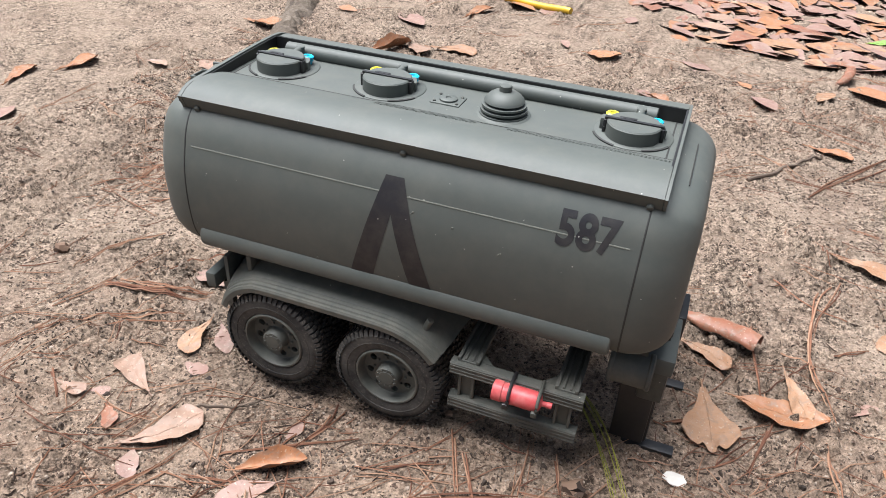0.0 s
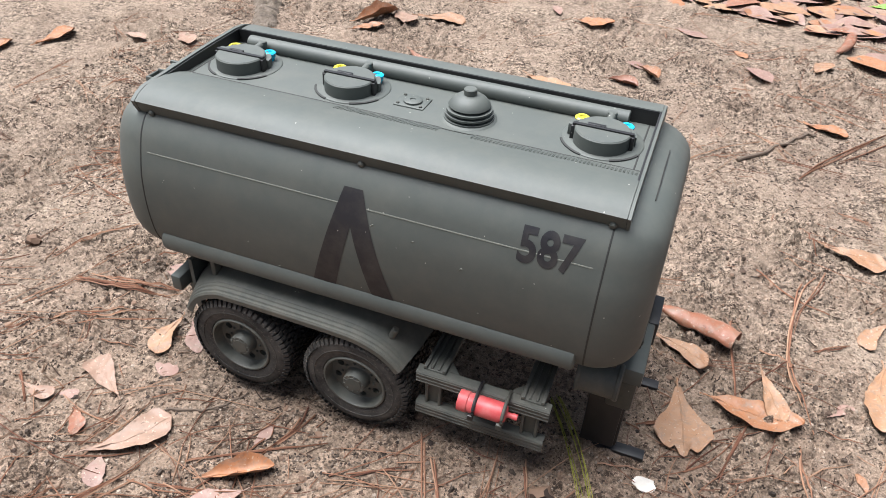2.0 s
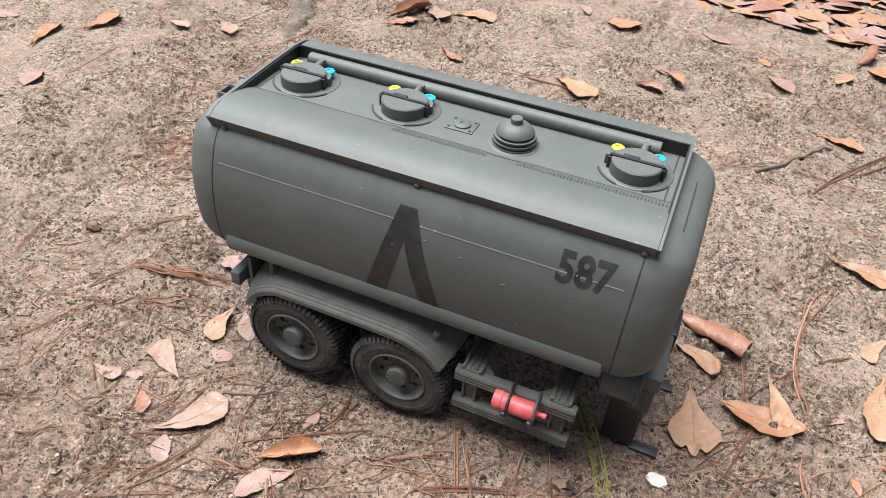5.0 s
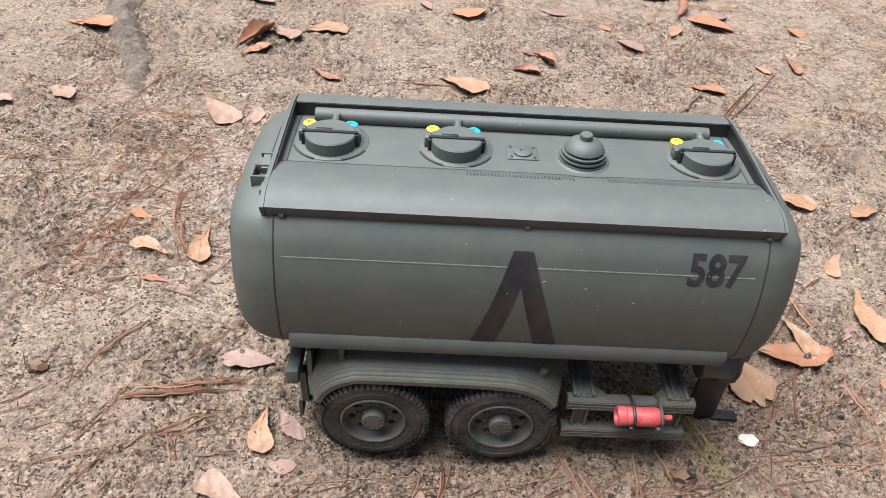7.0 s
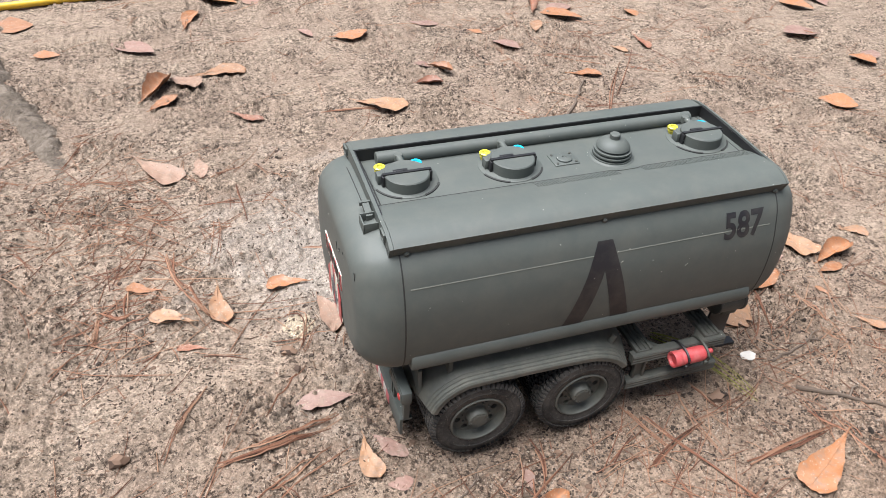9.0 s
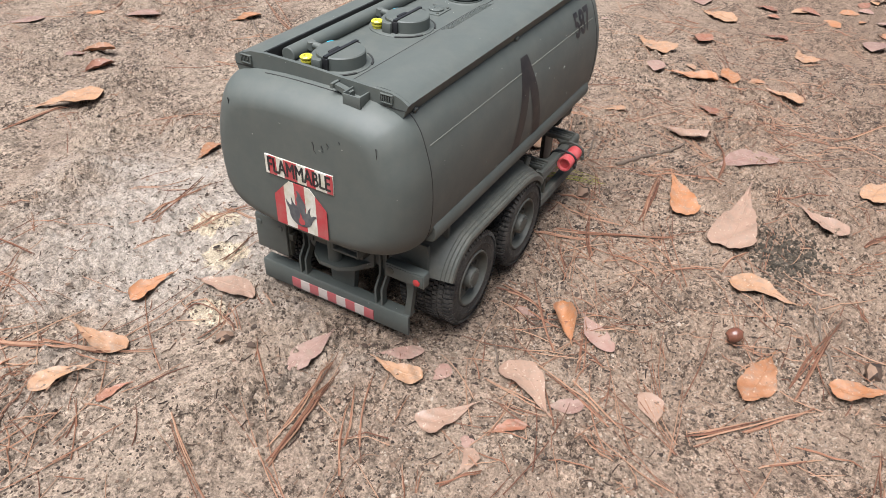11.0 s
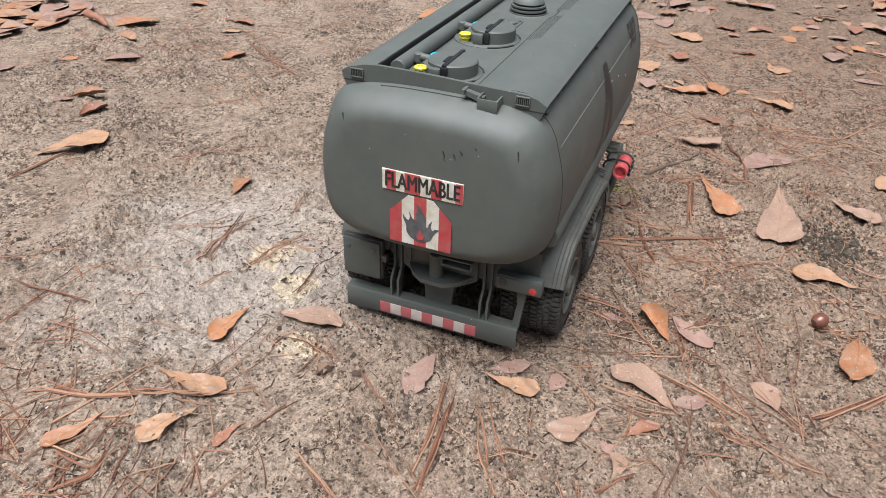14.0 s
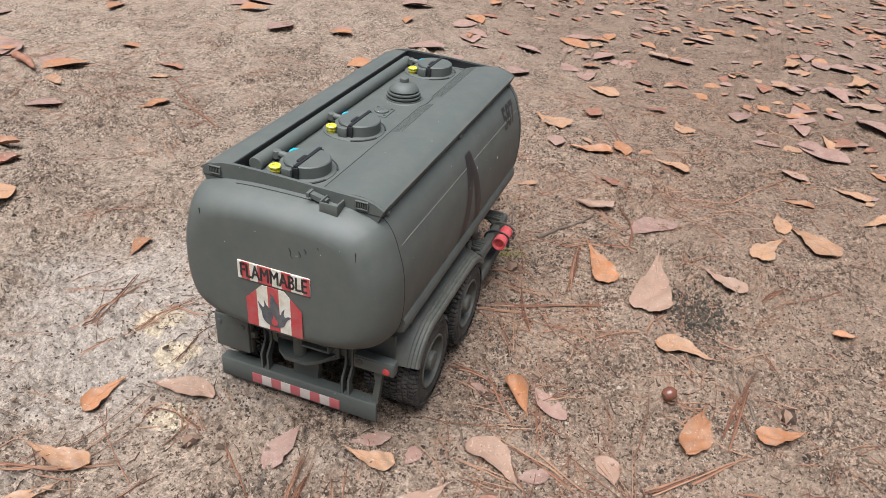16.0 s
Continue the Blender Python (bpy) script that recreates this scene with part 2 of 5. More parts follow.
def litter_material(name, a, b, c3, scale=120, rough=0.8):
    m = Mat(name, a, rough, 0, 0.25)
    geo = m.n.new("ShaderNodeNewGeometry")
    w = m.world_coords()
    c = m.ramp(geo.outputs["Random Per Island"], [(0.0, a), (0.5, b), (1.0, c3)])
    c = m.mix(m.math("MULTIPLY", m.noise(w, scale, 4), 0.4), c, tuple(x * 0.5 for x in a))
    m.color(c)
    m.bump(m.noise(w, 500, 3), 0.3, 0.0005)
    return m.m


needle_mat = litter_material("pine_needles", (0.130, 0.056, 0.036), (0.29, 0.140, 0.085), (0.44, 0.27, 0.175))
crumb_mat = litter_material("soil_crumbs", (0.045, 0.033, 0.025), (0.22, 0.165, 0.125), (0.47, 0.38, 0.30), 260)
bark_mat = litter_material("bark_flakes", (0.024, 0.017, 0.014), (0.115, 0.072, 0.050), (0.27, 0.17, 0.115))
pebble_mat = litter_material("quartz_pebbles", (0.36, 0.29, 0.23), (0.44, 0.37, 0.30), (0.28, 0.23, 0.19))
stick_mat = litter_material("weathered_twig", (0.13, 0.095, 0.072), (0.17, 0.13, 0.10), (0.11, 0.08, 0.06))
def bark_material():
    m = Mat("grey_root_bark", (0.24, 0.19, 0.15), 0.9, 0, 0.15)
    w = m.world_coords()
    c = m.ramp(m.noise(w, 55, 7, 0.75, 1.0), [(0.3, (0.07, 0.055, 0.045)), (0.5, (0.20, 0.16, 0.125)), (0.7, (0.34, 0.28, 0.225))])
    m.color(c)
    m.bump(m.noise(w, 70, 7, 0.75, 1.0), 1.0, 0.012)
    return m.m


root_mat = bark_material()
hose_mat = coloured_plastic("yellow_hose", (0.62, 0.38, 0.02), 0.4, (0.50, 0.32, 0.05))
grass_mat = litter_material("yellow_green_grass", (0.20, 0.22, 0.035), (0.34, 0.31, 0.06), (0.26, 0.25, 0.05))
ash_mat = coloured_plastic("white_crumb", (0.62, 0.58, 0.52), 0.9, (0.5, 0.45, 0.4))
humus_mat = litter_material("humus_crumbs", (0.022, 0.016, 0.012), (0.085, 0.060, 0.045), (0.20, 0.15, 0.115), 260)
moss_mat = litter_material("dark_moss", (0.030, 0.025, 0.018), (0.060, 0.047, 0.034), (0.13, 0.10, 0.075))
acorn_mat = coloured_plastic("acorn_shell", (0.115, 0.042, 0.026), 0.25, (0.17, 0.075, 0.048))


# ---- mesh helpers, all in millimetres ----
def finish(bm, mat, smooth=38):
    bmesh.ops.recalc_face_normals(bm, faces=bm.faces)
    bmesh.ops.scale(bm, vec=(MM, MM, MM), verts=bm.verts)
    me = bpy.data.meshes.new("mesh")
    bm.to_mesh(me)
    bm.free()
    me.materials.append(mat)
    me.polygons.foreach_set("use_smooth", [True] * len(me.polygons))
    me.set_sharp_from_angle(angle=radians(smooth))
    return me


def part(name, bm, mat, parent=None, label="", smooth=38):
    ob = new(name, finish(bm, mat, smooth))
    ob.data.name = name
    ob.parent = parent
    return tagged(ob, label)


def B():
    return bmesh.new()


def box(bm, x0, x1, y0, y1, z0, z1, bevel=0.6, m=None):
    made = bmesh.ops.create_cube(bm, size=1)["verts"]
    bmesh.ops.scale(bm, vec=(x1 - x0, y1 - y0, z1 - z0), verts=made)
    bmesh.ops.translate(bm, vec=((x0 + x1) / 2, (y0 + y1) / 2, (z0 + z1) / 2), verts=made)
    if bevel:
        edges = {e for v in made for e in v.link_edges}
        made = list({v for f in bmesh.ops.bevel(bm, geom=list(edges), offset=bevel, segments=2, affect="EDGES", profile=0.5)["faces"] for v in f.verts})
    if m is not None:
        bmesh.ops.transform(bm, matrix=m, verts=made)
    return bm


def lathe(bm, profile, m, seg=32, closed=False):
    """Turns (radius, height) round the z axis of the pose m; the ends close where the radius is 0."""
    rings = []
    for r, h in profile:
        if r < 1e-6:
            rings.append([bm.verts.new(m @ Vector((0, 0, h)))])
        else:
            rings.append([bm.verts.new(m @ Vector((r * math.cos(2 * math.pi * i / seg), r * math.sin(2 * math.pi * i / seg), h))) for i in range(seg)])
    pairs = list(zip(rings, rings[1:])) + ([(rings[-1], rings[0])] if closed else [])
    for a, b in pairs:
        for i in range(seg):
            j = (i + 1) % seg
            if len(a) == 1 and len(b) == 1:
                continue
            if len(a) == 1:
                bm.faces.new((a[0], b[i], b[j]))
            elif len(b) == 1:
                bm.faces.new((a[i], a[j], b[0]))
            else:
                bm.faces.new((a[i], a[j], b[j], b[i]))
    return bm


def axis_pose(p, d):
    """A pose at p whose z axis points along d."""
    return Matrix.Translation(p) @ Vector(d).to_track_quat("Z", "Y").to_matrix().to_4x4()


def rod(bm, p, q, r, seg=20, bevel=0.5, r2=None):
    p, q = Vector(p), Vector(q)
    n = (q - p).length
    r2 = r if r2 is None else r2
    return lathe(bm, [(0, 0), (r - bevel, 0), (r, bevel), (r2, n - bevel), (r2 - bevel, n), (0, n)], axis_pose(p, q - p), seg)


def tube(bm, pts, r, seg=10, r_end=None):
    """A round bar along points."""
    pts = [Vector(p) for p in pts]
    rings = []
    for i, p in enumerate(pts):
        d = (pts[min(i + 1, len(pts) - 1)] - pts[max(i - 1, 0)]).normalized()
        side = d.cross(Vector((0, 0, 1)))
        side = side.normalized() if side.length > 0.05 else d.cross(Vector((0, 1, 0))).normalized()
        up = side.cross(d)
        rr = r + ((r_end if r_end is not None else r) - r) * i / (len(pts) - 1)
        rings.append([bm.verts.new(p + rr * (math.cos(2 * math.pi * k / seg) * side + math.sin(2 * math.pi * k / seg) * up)) for k in range(seg)])
    for a, b in zip(rings, rings[1:]):
        for k in range(seg):
            j = (k + 1) % seg
            bm.faces.new((a[k], a[j], b[j], b[k]))
    bm.faces.new(rings[0])
    bm.faces.new(rings[-1])
    return bm


def sweep(bm, rings, cap=True, loop=True):
    """Skins rings with equal counts."""
    vs = [[bm.verts.new(p) for p in ring] for ring in rings]
    n = len(vs[0])
    for a, b in zip(vs, vs[1:]):
        for k in range(n if loop else n - 1):
            j = (k + 1) % n
            bm.faces.new((a[k], a[j], b[j], b[k]))
    if cap:
        bm.faces.new(vs[0])
        bm.faces.new(vs[-1])
    return bm


def slab(bm, pts, d):
    """A flat outline of 3D points, made thick along d."""
    d = Vector(d)
    return sweep(bm, [[Vector(p) for p in pts], [Vector(p) + d for p in pts]])


def catmull(pts, n):
    """n points along a smooth line through pts."""
    P = np.array(pts, float)
    P = np.vstack([2 * P[0] - P[1], P, 2 * P[-1] - P[-2]])
    out = []
    for s in np.linspace(0, len(pts) - 1, n):
        i = min(int(s), len(pts) - 2)
        t = s - i
        a, b, c, d = P[i : i + 4]
        out.append(0.5 * (2 * b + (c - a) * t + (2 * a - 5 * b + 4 * c - d) * t * t + (3 * b - a - 3 * c + d) * t**3))
    return np.array(out)


# ---- ground: one sheet of trodden sandy soil that goes on to the horizon ----
def lattice(rng, size=256):
    return rng.random((size, size))


NOISE_GRIDS = [lattice(np.random.default_rng(11 + k)) for k in range(6)]


def value_noise(x, y, k):
    g = NOISE_GRIDS[k % 6]
    xi, yi = np.floor(x).astype(int), np.floor(y).astype(int)
    fx, fy = x - xi, y - yi
    fx, fy = fx * fx * (3 - 2 * fx), fy * fy * (3 - 2 * fy)
    a, b = g[xi % 256, yi % 256], g[(xi + 1) % 256, yi % 256]
    c, d = g[xi % 256, (yi + 1) % 256], g[(xi + 1) % 256, (yi + 1) % 256]
    return (a * (1 - fx) + b * fx) * (1 - fy) + (c * (1 - fx) + d * fx) * fy - 0.5


def ground_height(x, y):
    """Millimetres of height at a place in millimetres."""
    x, y = np.asarray(x, float), np.asarray(y, float)
    rise = np.clip((y - 60) / 260, 0, 1)
    far = np.clip((np.hypot(x, y) - 1500) / 20000, 0, 1)
    h = 1.5 + 6.5 * rise * rise * (3 - 2 * rise)
    h = h + 9 * value_noise(x / 420, y / 420, 0) + 4.5 * value_noise(x / 95 + 7, y / 95, 1) * np.clip(np.hypot(x - 60, y) / 200, 0.35, 1)
    crumbly = np.clip(0.70 + 2.3 * value_noise(x / 70 + 9, y / 70, 5), 0.15, 1.7)
    def clods(size, k, dx):
        return 2 * np.abs(value_noise(x / size + dx, y / size + 2 * dx, k))

    h = h + 3.2 * value_noise(x / 31, y / 31 + 5, 2)
    h = h + crumbly * (5.0 * clods(15, 3, 3) + 4.2 * clods(8.6, 1, 1) + 3.4 * clods(5.2, 4, 5) + 1.8 * clods(3.1, 0, 4)) - 6.0
    under = np.exp(-(((x - 0) / 130) ** 2 + ((y + 75) / 50) ** 2))
    bank = 8.0 * np.exp(-(((x + 255) / 130) ** 2 + ((y - 135) / 130) ** 2))
    return h + bank - 2.0 * under + far * 400 * value_noise(x / 4000, y / 4000, 5)


GRID = []


def build_ground():
    def axis(lo, hi, step):
        core = list(np.arange(lo, hi + 0.1, step))
        out, d = [], step
        while d < 60000:
            d *= 1.025 if d < 9 else 1.24
            out.append(d)
        steps = np.cumsum(out)
        return np.array(list(lo - steps[::-1]) + core + list(hi + steps))

    xs, ys = axis(-400, 520, 2.1), axis(-420, 520, 2.1)
    X, Y = np.meshgrid(xs, ys, indexing="ij")
    Z = ground_height(X, Y)
    v = np.stack([X, Y, Z], -1).reshape(-1, 3) * MM
    nx, ny = len(xs), len(ys)
    i, j = np.meshgrid(np.arange(nx - 1), np.arange(ny - 1), indexing="ij")
    a = (i * ny + j).ravel()
    f = np.stack([a, a + ny, a + ny + 1, a + 1], -1)
    me = bpy.data.meshes.new("ground")
    me.vertices.add(len(v))
    me.vertices.foreach_set("co", v.ravel())
    me.loops.add(f.size)
    me.loops.foreach_set("vertex_index", f.ravel().astype(np.int32))
    me.polygons.add(len(f))
    me.polygons.foreach_set("loop_start", np.arange(0, f.size, 4, dtype=np.int32))
    me.polygons.foreach_set("use_smooth", np.ones(len(f), bool))
    me.update(calc_edges=True)
    me.validate()
    me.materials.append(soil)
    GRID.extend((xs.tolist(), ys.tolist(), Z.tolist()))
    return tagged(new("ground", me), "trodden sandy soil with dark litter and pale dry patches", "ground", kind="structure")


ground = build_ground()


def gz(x, y):
    """The ground's height at a place, from the sheet itself."""
    xs, ys, zs = GRID
    i = min(max(bisect(xs, x) - 1, 0), len(xs) - 2)
    j = min(max(bisect(ys, y) - 1, 0), len(ys) - 2)
    u, v = (x - xs[i]) / (xs[i + 1] - xs[i]), (y - ys[j]) / (ys[j + 1] - ys[j])
    a, b = zs[i], zs[i + 1]
    return (a[j] * (1 - u) + b[j] * u) * (1 - v) + (a[j + 1] * (1 - u) + b[j + 1] * u) * v


def bisect(values, x):
    lo, hi = 0, len(values)
    while lo < hi:
        mid = (lo + hi) // 2
        if values[mid] <= x:
            lo = mid + 1
        else:
            hi = mid
    return lo


# ---- the model tank trailer ----
trailer = tagged(new("tank_trailer"), "olive green scale model tank trailer standing on sandy soil", "model trailer")

HALF = [(0, 214), (25, 213.6), (45, 212), (57, 210), (66, 207), (72, 203), (77.5, 195), (81.5, 184), (85.8, 168), (87.5, 150),
        (87, 133), (84.5, 118), (78, 107), (66, 99.5), (50, 95.5), (25, 93.3), (0, 92.6)]
RIGHT = catmull(HALF, 72)
SECTION = [(y, z) for y, z in RIGHT] + [(-y, z) for y, z in RIGHT[-2:0:-1]]
MID_Z = 153.0
X_REAR, X_FRONT, SEAM_REAR, SEAM_FRONT = -141.0, 227.0, -109.0, 197.0
SIDE = sorted([(z, y) for y, z in RIGHT[12:56]])


def side_y(z):
    """How far out the tank's side lies at a height."""
    return float(np.interp(z, [s[0] for s in SIDE], [s[1] for s in SIDE]))


def tank_ring(x, inset):
    return [(x, y * (1 - inset / 88.0), MID_Z + (z - MID_Z) * (1 - 0.72 * inset / 60.0)) for y, z in SECTION]


def tank_shell():
    bm = B()
    rings = []
    deep = 25.0
    for end, seam in ((X_REAR, SEAM_REAR), (X_FRONT, SEAM_FRONT)):
        n = abs(end - seam)
        some = [tank_ring(end + math.copysign(b, end - seam), i) for i, b in ((66, 0.5), (50, 0.4), (36, 0.2))]
        for k in range(12):
            a = math.pi / 2 * k / 11
            some.append(tank_ring(seam + math.copysign(n * math.cos(a), end - seam), deep * (1 - math.sin(a))))
        rings += some if end == X_REAR else some[::-1]
    vs = [[bm.verts.new(p) for p in ring] for ring in rings]
    n = len(vs[0])
    for a, b in zip(vs, vs[1:]):
        for k in range(n):
            bm.faces.new((a[k], a[(k + 1) % n], b[(k + 1) % n], b[k]))
    bm.faces.new(vs[0])
    bm.faces.new(vs[-1])
    return bm


tank = part("tank", tank_shell(), olive, trailer, "rounded olive tank body with dusty satin paint", 50)

for x in (SEAM_REAR, SEAM_FRONT):
    bm = B()
    rings = []
    for k in range(6):
        a = 2 * math.pi * k / 6
        d, o = 0.55 * math.cos(a), 0.22 * math.sin(a)
        rings.append(tank_ring(x + d, -0.05 - o))
    vs = [[bm.verts.new(p) for p in ring] for ring in rings]
    n = len(vs[0])
    for a, b in zip(vs, vs[1:] + vs[:1]):
        for k in range(n):
            bm.faces.new((a[k], a[(k + 1) % n], b[(k + 1) % n], b[k]))
    part("end_seam", bm, groove_mark, tank)


def on_side(bm, sign, x0, x1, z, half, out):
    """A thin strip along the tank's side at a height."""
    zs = (z - half, z + half)
    slab(bm, [(x, sign * (side_y(q) + out), q) for x, q in ((x0, zs[0]), (x1, zs[0]), (x1, zs[1]), (x0, zs[1]))], (0, -sign * 0.6, 0))


for sign in (-1, 1):
    bm = B()
    on_side(bm, sign, -104, 191, 184.0, 0.32, 0.22)
    part("side_seam", bm, seam_mark, tank)


def stroke(bm, p, q, w0, w1, out=0.25, n=16):
    """A painted band on the near side from p to q (x, z), with its widths along x."""
    rows = []
    for k in range(n + 1):
        t = k / n
        x, z, w = p[0] + (q[0] - p[0]) * t, p[1] + (q[1] - p[1]) * t, w0 + (w1 - w0) * t
        rows.append([bm.verts.new((x - w / 2 + w * c / 3, -(side_y(z) + out), z)) for c in range(4)])
    for a, b in zip(rows, rows[1:]):
        for c in range(3):
            bm.faces.new((a[c], a[c + 1], b[c + 1], b[c]))


bm = B()
stroke(bm, (44.7, 194.5), (24.5, 120.5), 12.4, 16.4, 0.24)
stroke(bm, (44.7, 194.5), (67.3, 119.0), 12.4, 15.6, 0.30)
part("chevron_marking", bm, marking, tank, "worn black stencilled chevron")


def lettering(body, size, bold, x_squash=1.0, cut=True):
    """A flat mesh of a word in the built-in font, centred, finely cut."""
    cu = bpy.data.curves.new("word", "FONT")
    cu.body, cu.size, cu.offset, cu.align_x, cu.align_y = body, size, bold, "CENTER", "CENTER"
    cu.resolution_u = 5
    ob = new("word", cu)
    dg = bpy.context.evaluated_depsgraph_get()
    me = bpy.data.meshes.new_from_object(ob.evaluated_get(dg))
    bpy.data.objects.remove(ob)
    bm = B()
    bm.from_mesh(me)
    bpy.data.meshes.remove(me)
    bpy.data.curves.remove(cu)
    for _ in range(2 if cut else 0):
        bmesh.ops.triangulate(bm, faces=[f for f in bm.faces if len(f.verts) > 3])
        long = [e for e in bm.edges if e.calc_length() > size * 0.12]
        bmesh.ops.subdivide_edges(bm, edges=long, cuts=1)
        bmesh.ops.triangulate(bm, faces=[f for f in bm.faces if len(f.verts) > 3])
    for v in bm.verts:
        v.co.x *= x_squash
    return bm


bm = lettering("587", 27.5, 0.85, 0.86)
for v in bm.verts:
    x, z = 165.6 + v.co.x, 186.6 + v.co.y + 0.0 * v.co.x
    v.co = (x, -(side_y(z) + 0.32), z)
part("number_marking", bm, marking, tank, "worn black stencilled number")

# side pipes along the tank's lower edge
for sign in (-1, 1):
    bm = B()
    prof = [(-1, 9.5), (2.2, 8.6), (4.3, 5.6), (5.0, 1.5), (4.2, -3.4), (1.2, -6.6), (-4, -7.6), (-11, -6.5), (-13, 3)]
    ring = catmull(prof, 26)
    rows = []
    for x, s in ((-103.5, 0.86), (-102, 1.0), (189, 1.0), (191, 0.94), (192, 0.72)):
        rows.append([(x, sign * (83.0 + a * s), 113.5 + b * s) for a, b in ring])
    sweep(bm, rows)
    part("side_pipe", bm, olive, trailer)


# coaming round the deck: near and far curved covers, end plates
COVER = catmull([(-21, 214.6), (-30, 217.6), (-42, 219.9), (-52, 220.6), (-60, 219.8), (-67, 217.6), (-72.5, 214.4)], 26)


def coaming_cover(near):
    bm = B()
    top = [(y, z) for y, z in COVER] if near else [(45.5, 222.3)] + [(-y, z) for y, z in COVER if y < -48]
    low = [(-71.8, 212.8), (-67.8, 203.8), (-66.4, 204.6), (-70.0, 212.8)] if near else [(71.8, 212.8), (67.8, 203.8), (66.4, 204.6), (70.0, 212.8)]
    inner = [(y + (0.0 if near else 0), z - 1.7) for y, z in top[::-1]]
    if not near:
        inner = inner[:-1] + [(47.2, 220.4), (47.2, 208), (45.5, 208)]
    ring = list(top) + low + inner[1:]
    sweep(bm, [[(x, y, z) for y, z in ring] for x in (-113.5, 202.5)])
    return part("coaming_cover", bm, olive, trailer, smooth=48)


near_cover = coaming_cover(True)
coaming_cover(False)
for x0, x1 in ((-116.5, -113.8), (202.8, 204.6)):
    bm = B()
    edge = [(66, 203.6), (70.0, 212.6), (67.5, 216.2), (62, 219.6), (54, 222.0), (42, 223.0), (20, 222.8), (0, 222.3), (-21, 221.4), (-42, 220.6), (-52, 220.4), (-60, 220.0), (-67, 217.8),
            (-72.8, 214.4), (-68, 203.6), (-57, 206.5), (-40, 209.5), (0, 211), (40, 209.5), (57, 206.5)]
    slab(bm, [(x0, y, z) for y, z in edge], (x1 - x0, 0, 0))
    plate = part("coaming_end_plate", bm, olive, trailer)
    if x0 < 0:
        bm = B()
        slab(bm, [(-116.75, y, z) for y, z in ((68.7, 210.0), (69.0, 210.7), (-71.4, 210.7), (-71.2, 210.0))], (0.4, 0, 0))
        part("plate_seam", bm, groove_mark, plate)
        for y in (-57, 58.5):
            bm = B()
            for a, b, c, d in ((-4.8, 4.8, 218.2, 219.0), (-4.8, 4.8, 212.8, 213.6), (-4.8, -4.0, 213.6, 218.2), (4.0, 4.8, 213.6, 218.2)):
                box(bm, -118.0, -116.3, y + a, y + b, c, d, 0.2)
            vent = part("vent_frame", bm, olive, plate, "small louvred vent frame")
            for k in range(6):
                part("slat", box(B(), -117.6, -116.3, y - 3.45 + 1.3 * k, y - 2.85 + 1.3 * k, 213.6, 218.2, 0.12), olive, vent)
            part("vent_back", box(B(), -116.75, -116.3, y - 4.0, y + 4.0, 213.6, 218.2, 0), groove_mark, vent)
        bm = B()
        slab(bm, [(-118, -18.5, 219.4), (-118, -18.5, 216.6), (-118, -33, 211.6), (-118, -33, 216.0)], (-4.6, 0, 0))
        slab(bm, [(-117, -19, 219.6), (-117, -21, 219.6), (-117, -21, 216.5), (-117, -19, 216.5)], (-7.6, 0, 0))
        box(bm, -127, -116.6, -44, -42.6, 208.6, 217.0, 0.3)
        box(bm, -127, -116.6, -31.6, -30.4, 210.0, 217.6, 0.3)
        box(bm, -127, -116.6, -44, -31, 208.2, 209.6, 0.3)
        box(bm, -127.4, -126.2, -44, -30.4, 208.4, 216.8, 0.3)
        part("latch_housing", bm, olive, plate, "small open latch housing with a pointed arm")

for x in (-104, 46, 196):
    bm = B()
    rod(bm, (x, -68.6, 207.4), (x, -71.2, 206.2), 2.1, 12, 0.6)
    part("rivet", bm, olive, near_cover)

# groove and the fine tread print beside it
bm = B()
slab(bm, [(-113, -21.6, 214.62), (74, -21.6, 214.62), (74, -20.8, 214.62), (-113, -20.8, 214.62)], (0, 0, 0.25))
slab(bm, [(104, -21.6, 214.62), (202, -21.6, 214.62), (202, -20.8, 214.62), (104, -20.8, 214.62)], (0, 0, 0.25))
slab(bm, [(74, -21.6, 214.62), (82, -25.3, 216.1), (96, -25.3, 216.1), (104, -21.6, 214.62), (104, -20.8, 214.62), (96, -24.5, 215.9), (82, -24.5, 215.9), (74, -20.8, 214.62)], (0, 0, 0.3))
part("deck_groove", bm, groove_mark, near_cover)
bm = B()
for k in range(84):
    x = 8 + 2.3 * k
    if 78 < x < 100:
        continue
    for r in range(7):
        y = -22.6 - 1.5 * r
        z = float(np.interp(-y, [-p[0] for p in COVER], [p[1] for p in COVER]))
        slab(bm, [(x, y, z - 0.3), (x + 1.3, y, z - 0.3), (x + 1.3, y - 0.9, z - 0.06), (x, y - 0.9, z - 0.06)], (0, 0, 0.55))
tread = part("tread_print", bm, olive, near_cover, "fine raised non-slip print")
tagged(tread, kind="stuff")

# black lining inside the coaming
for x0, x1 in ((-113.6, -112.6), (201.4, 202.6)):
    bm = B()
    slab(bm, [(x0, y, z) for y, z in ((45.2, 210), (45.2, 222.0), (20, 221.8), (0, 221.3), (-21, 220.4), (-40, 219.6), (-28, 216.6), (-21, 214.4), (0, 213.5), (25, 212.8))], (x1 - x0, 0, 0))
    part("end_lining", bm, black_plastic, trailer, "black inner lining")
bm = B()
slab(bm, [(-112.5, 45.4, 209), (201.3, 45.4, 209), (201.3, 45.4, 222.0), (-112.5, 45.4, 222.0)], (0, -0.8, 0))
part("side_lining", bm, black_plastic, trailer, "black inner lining")

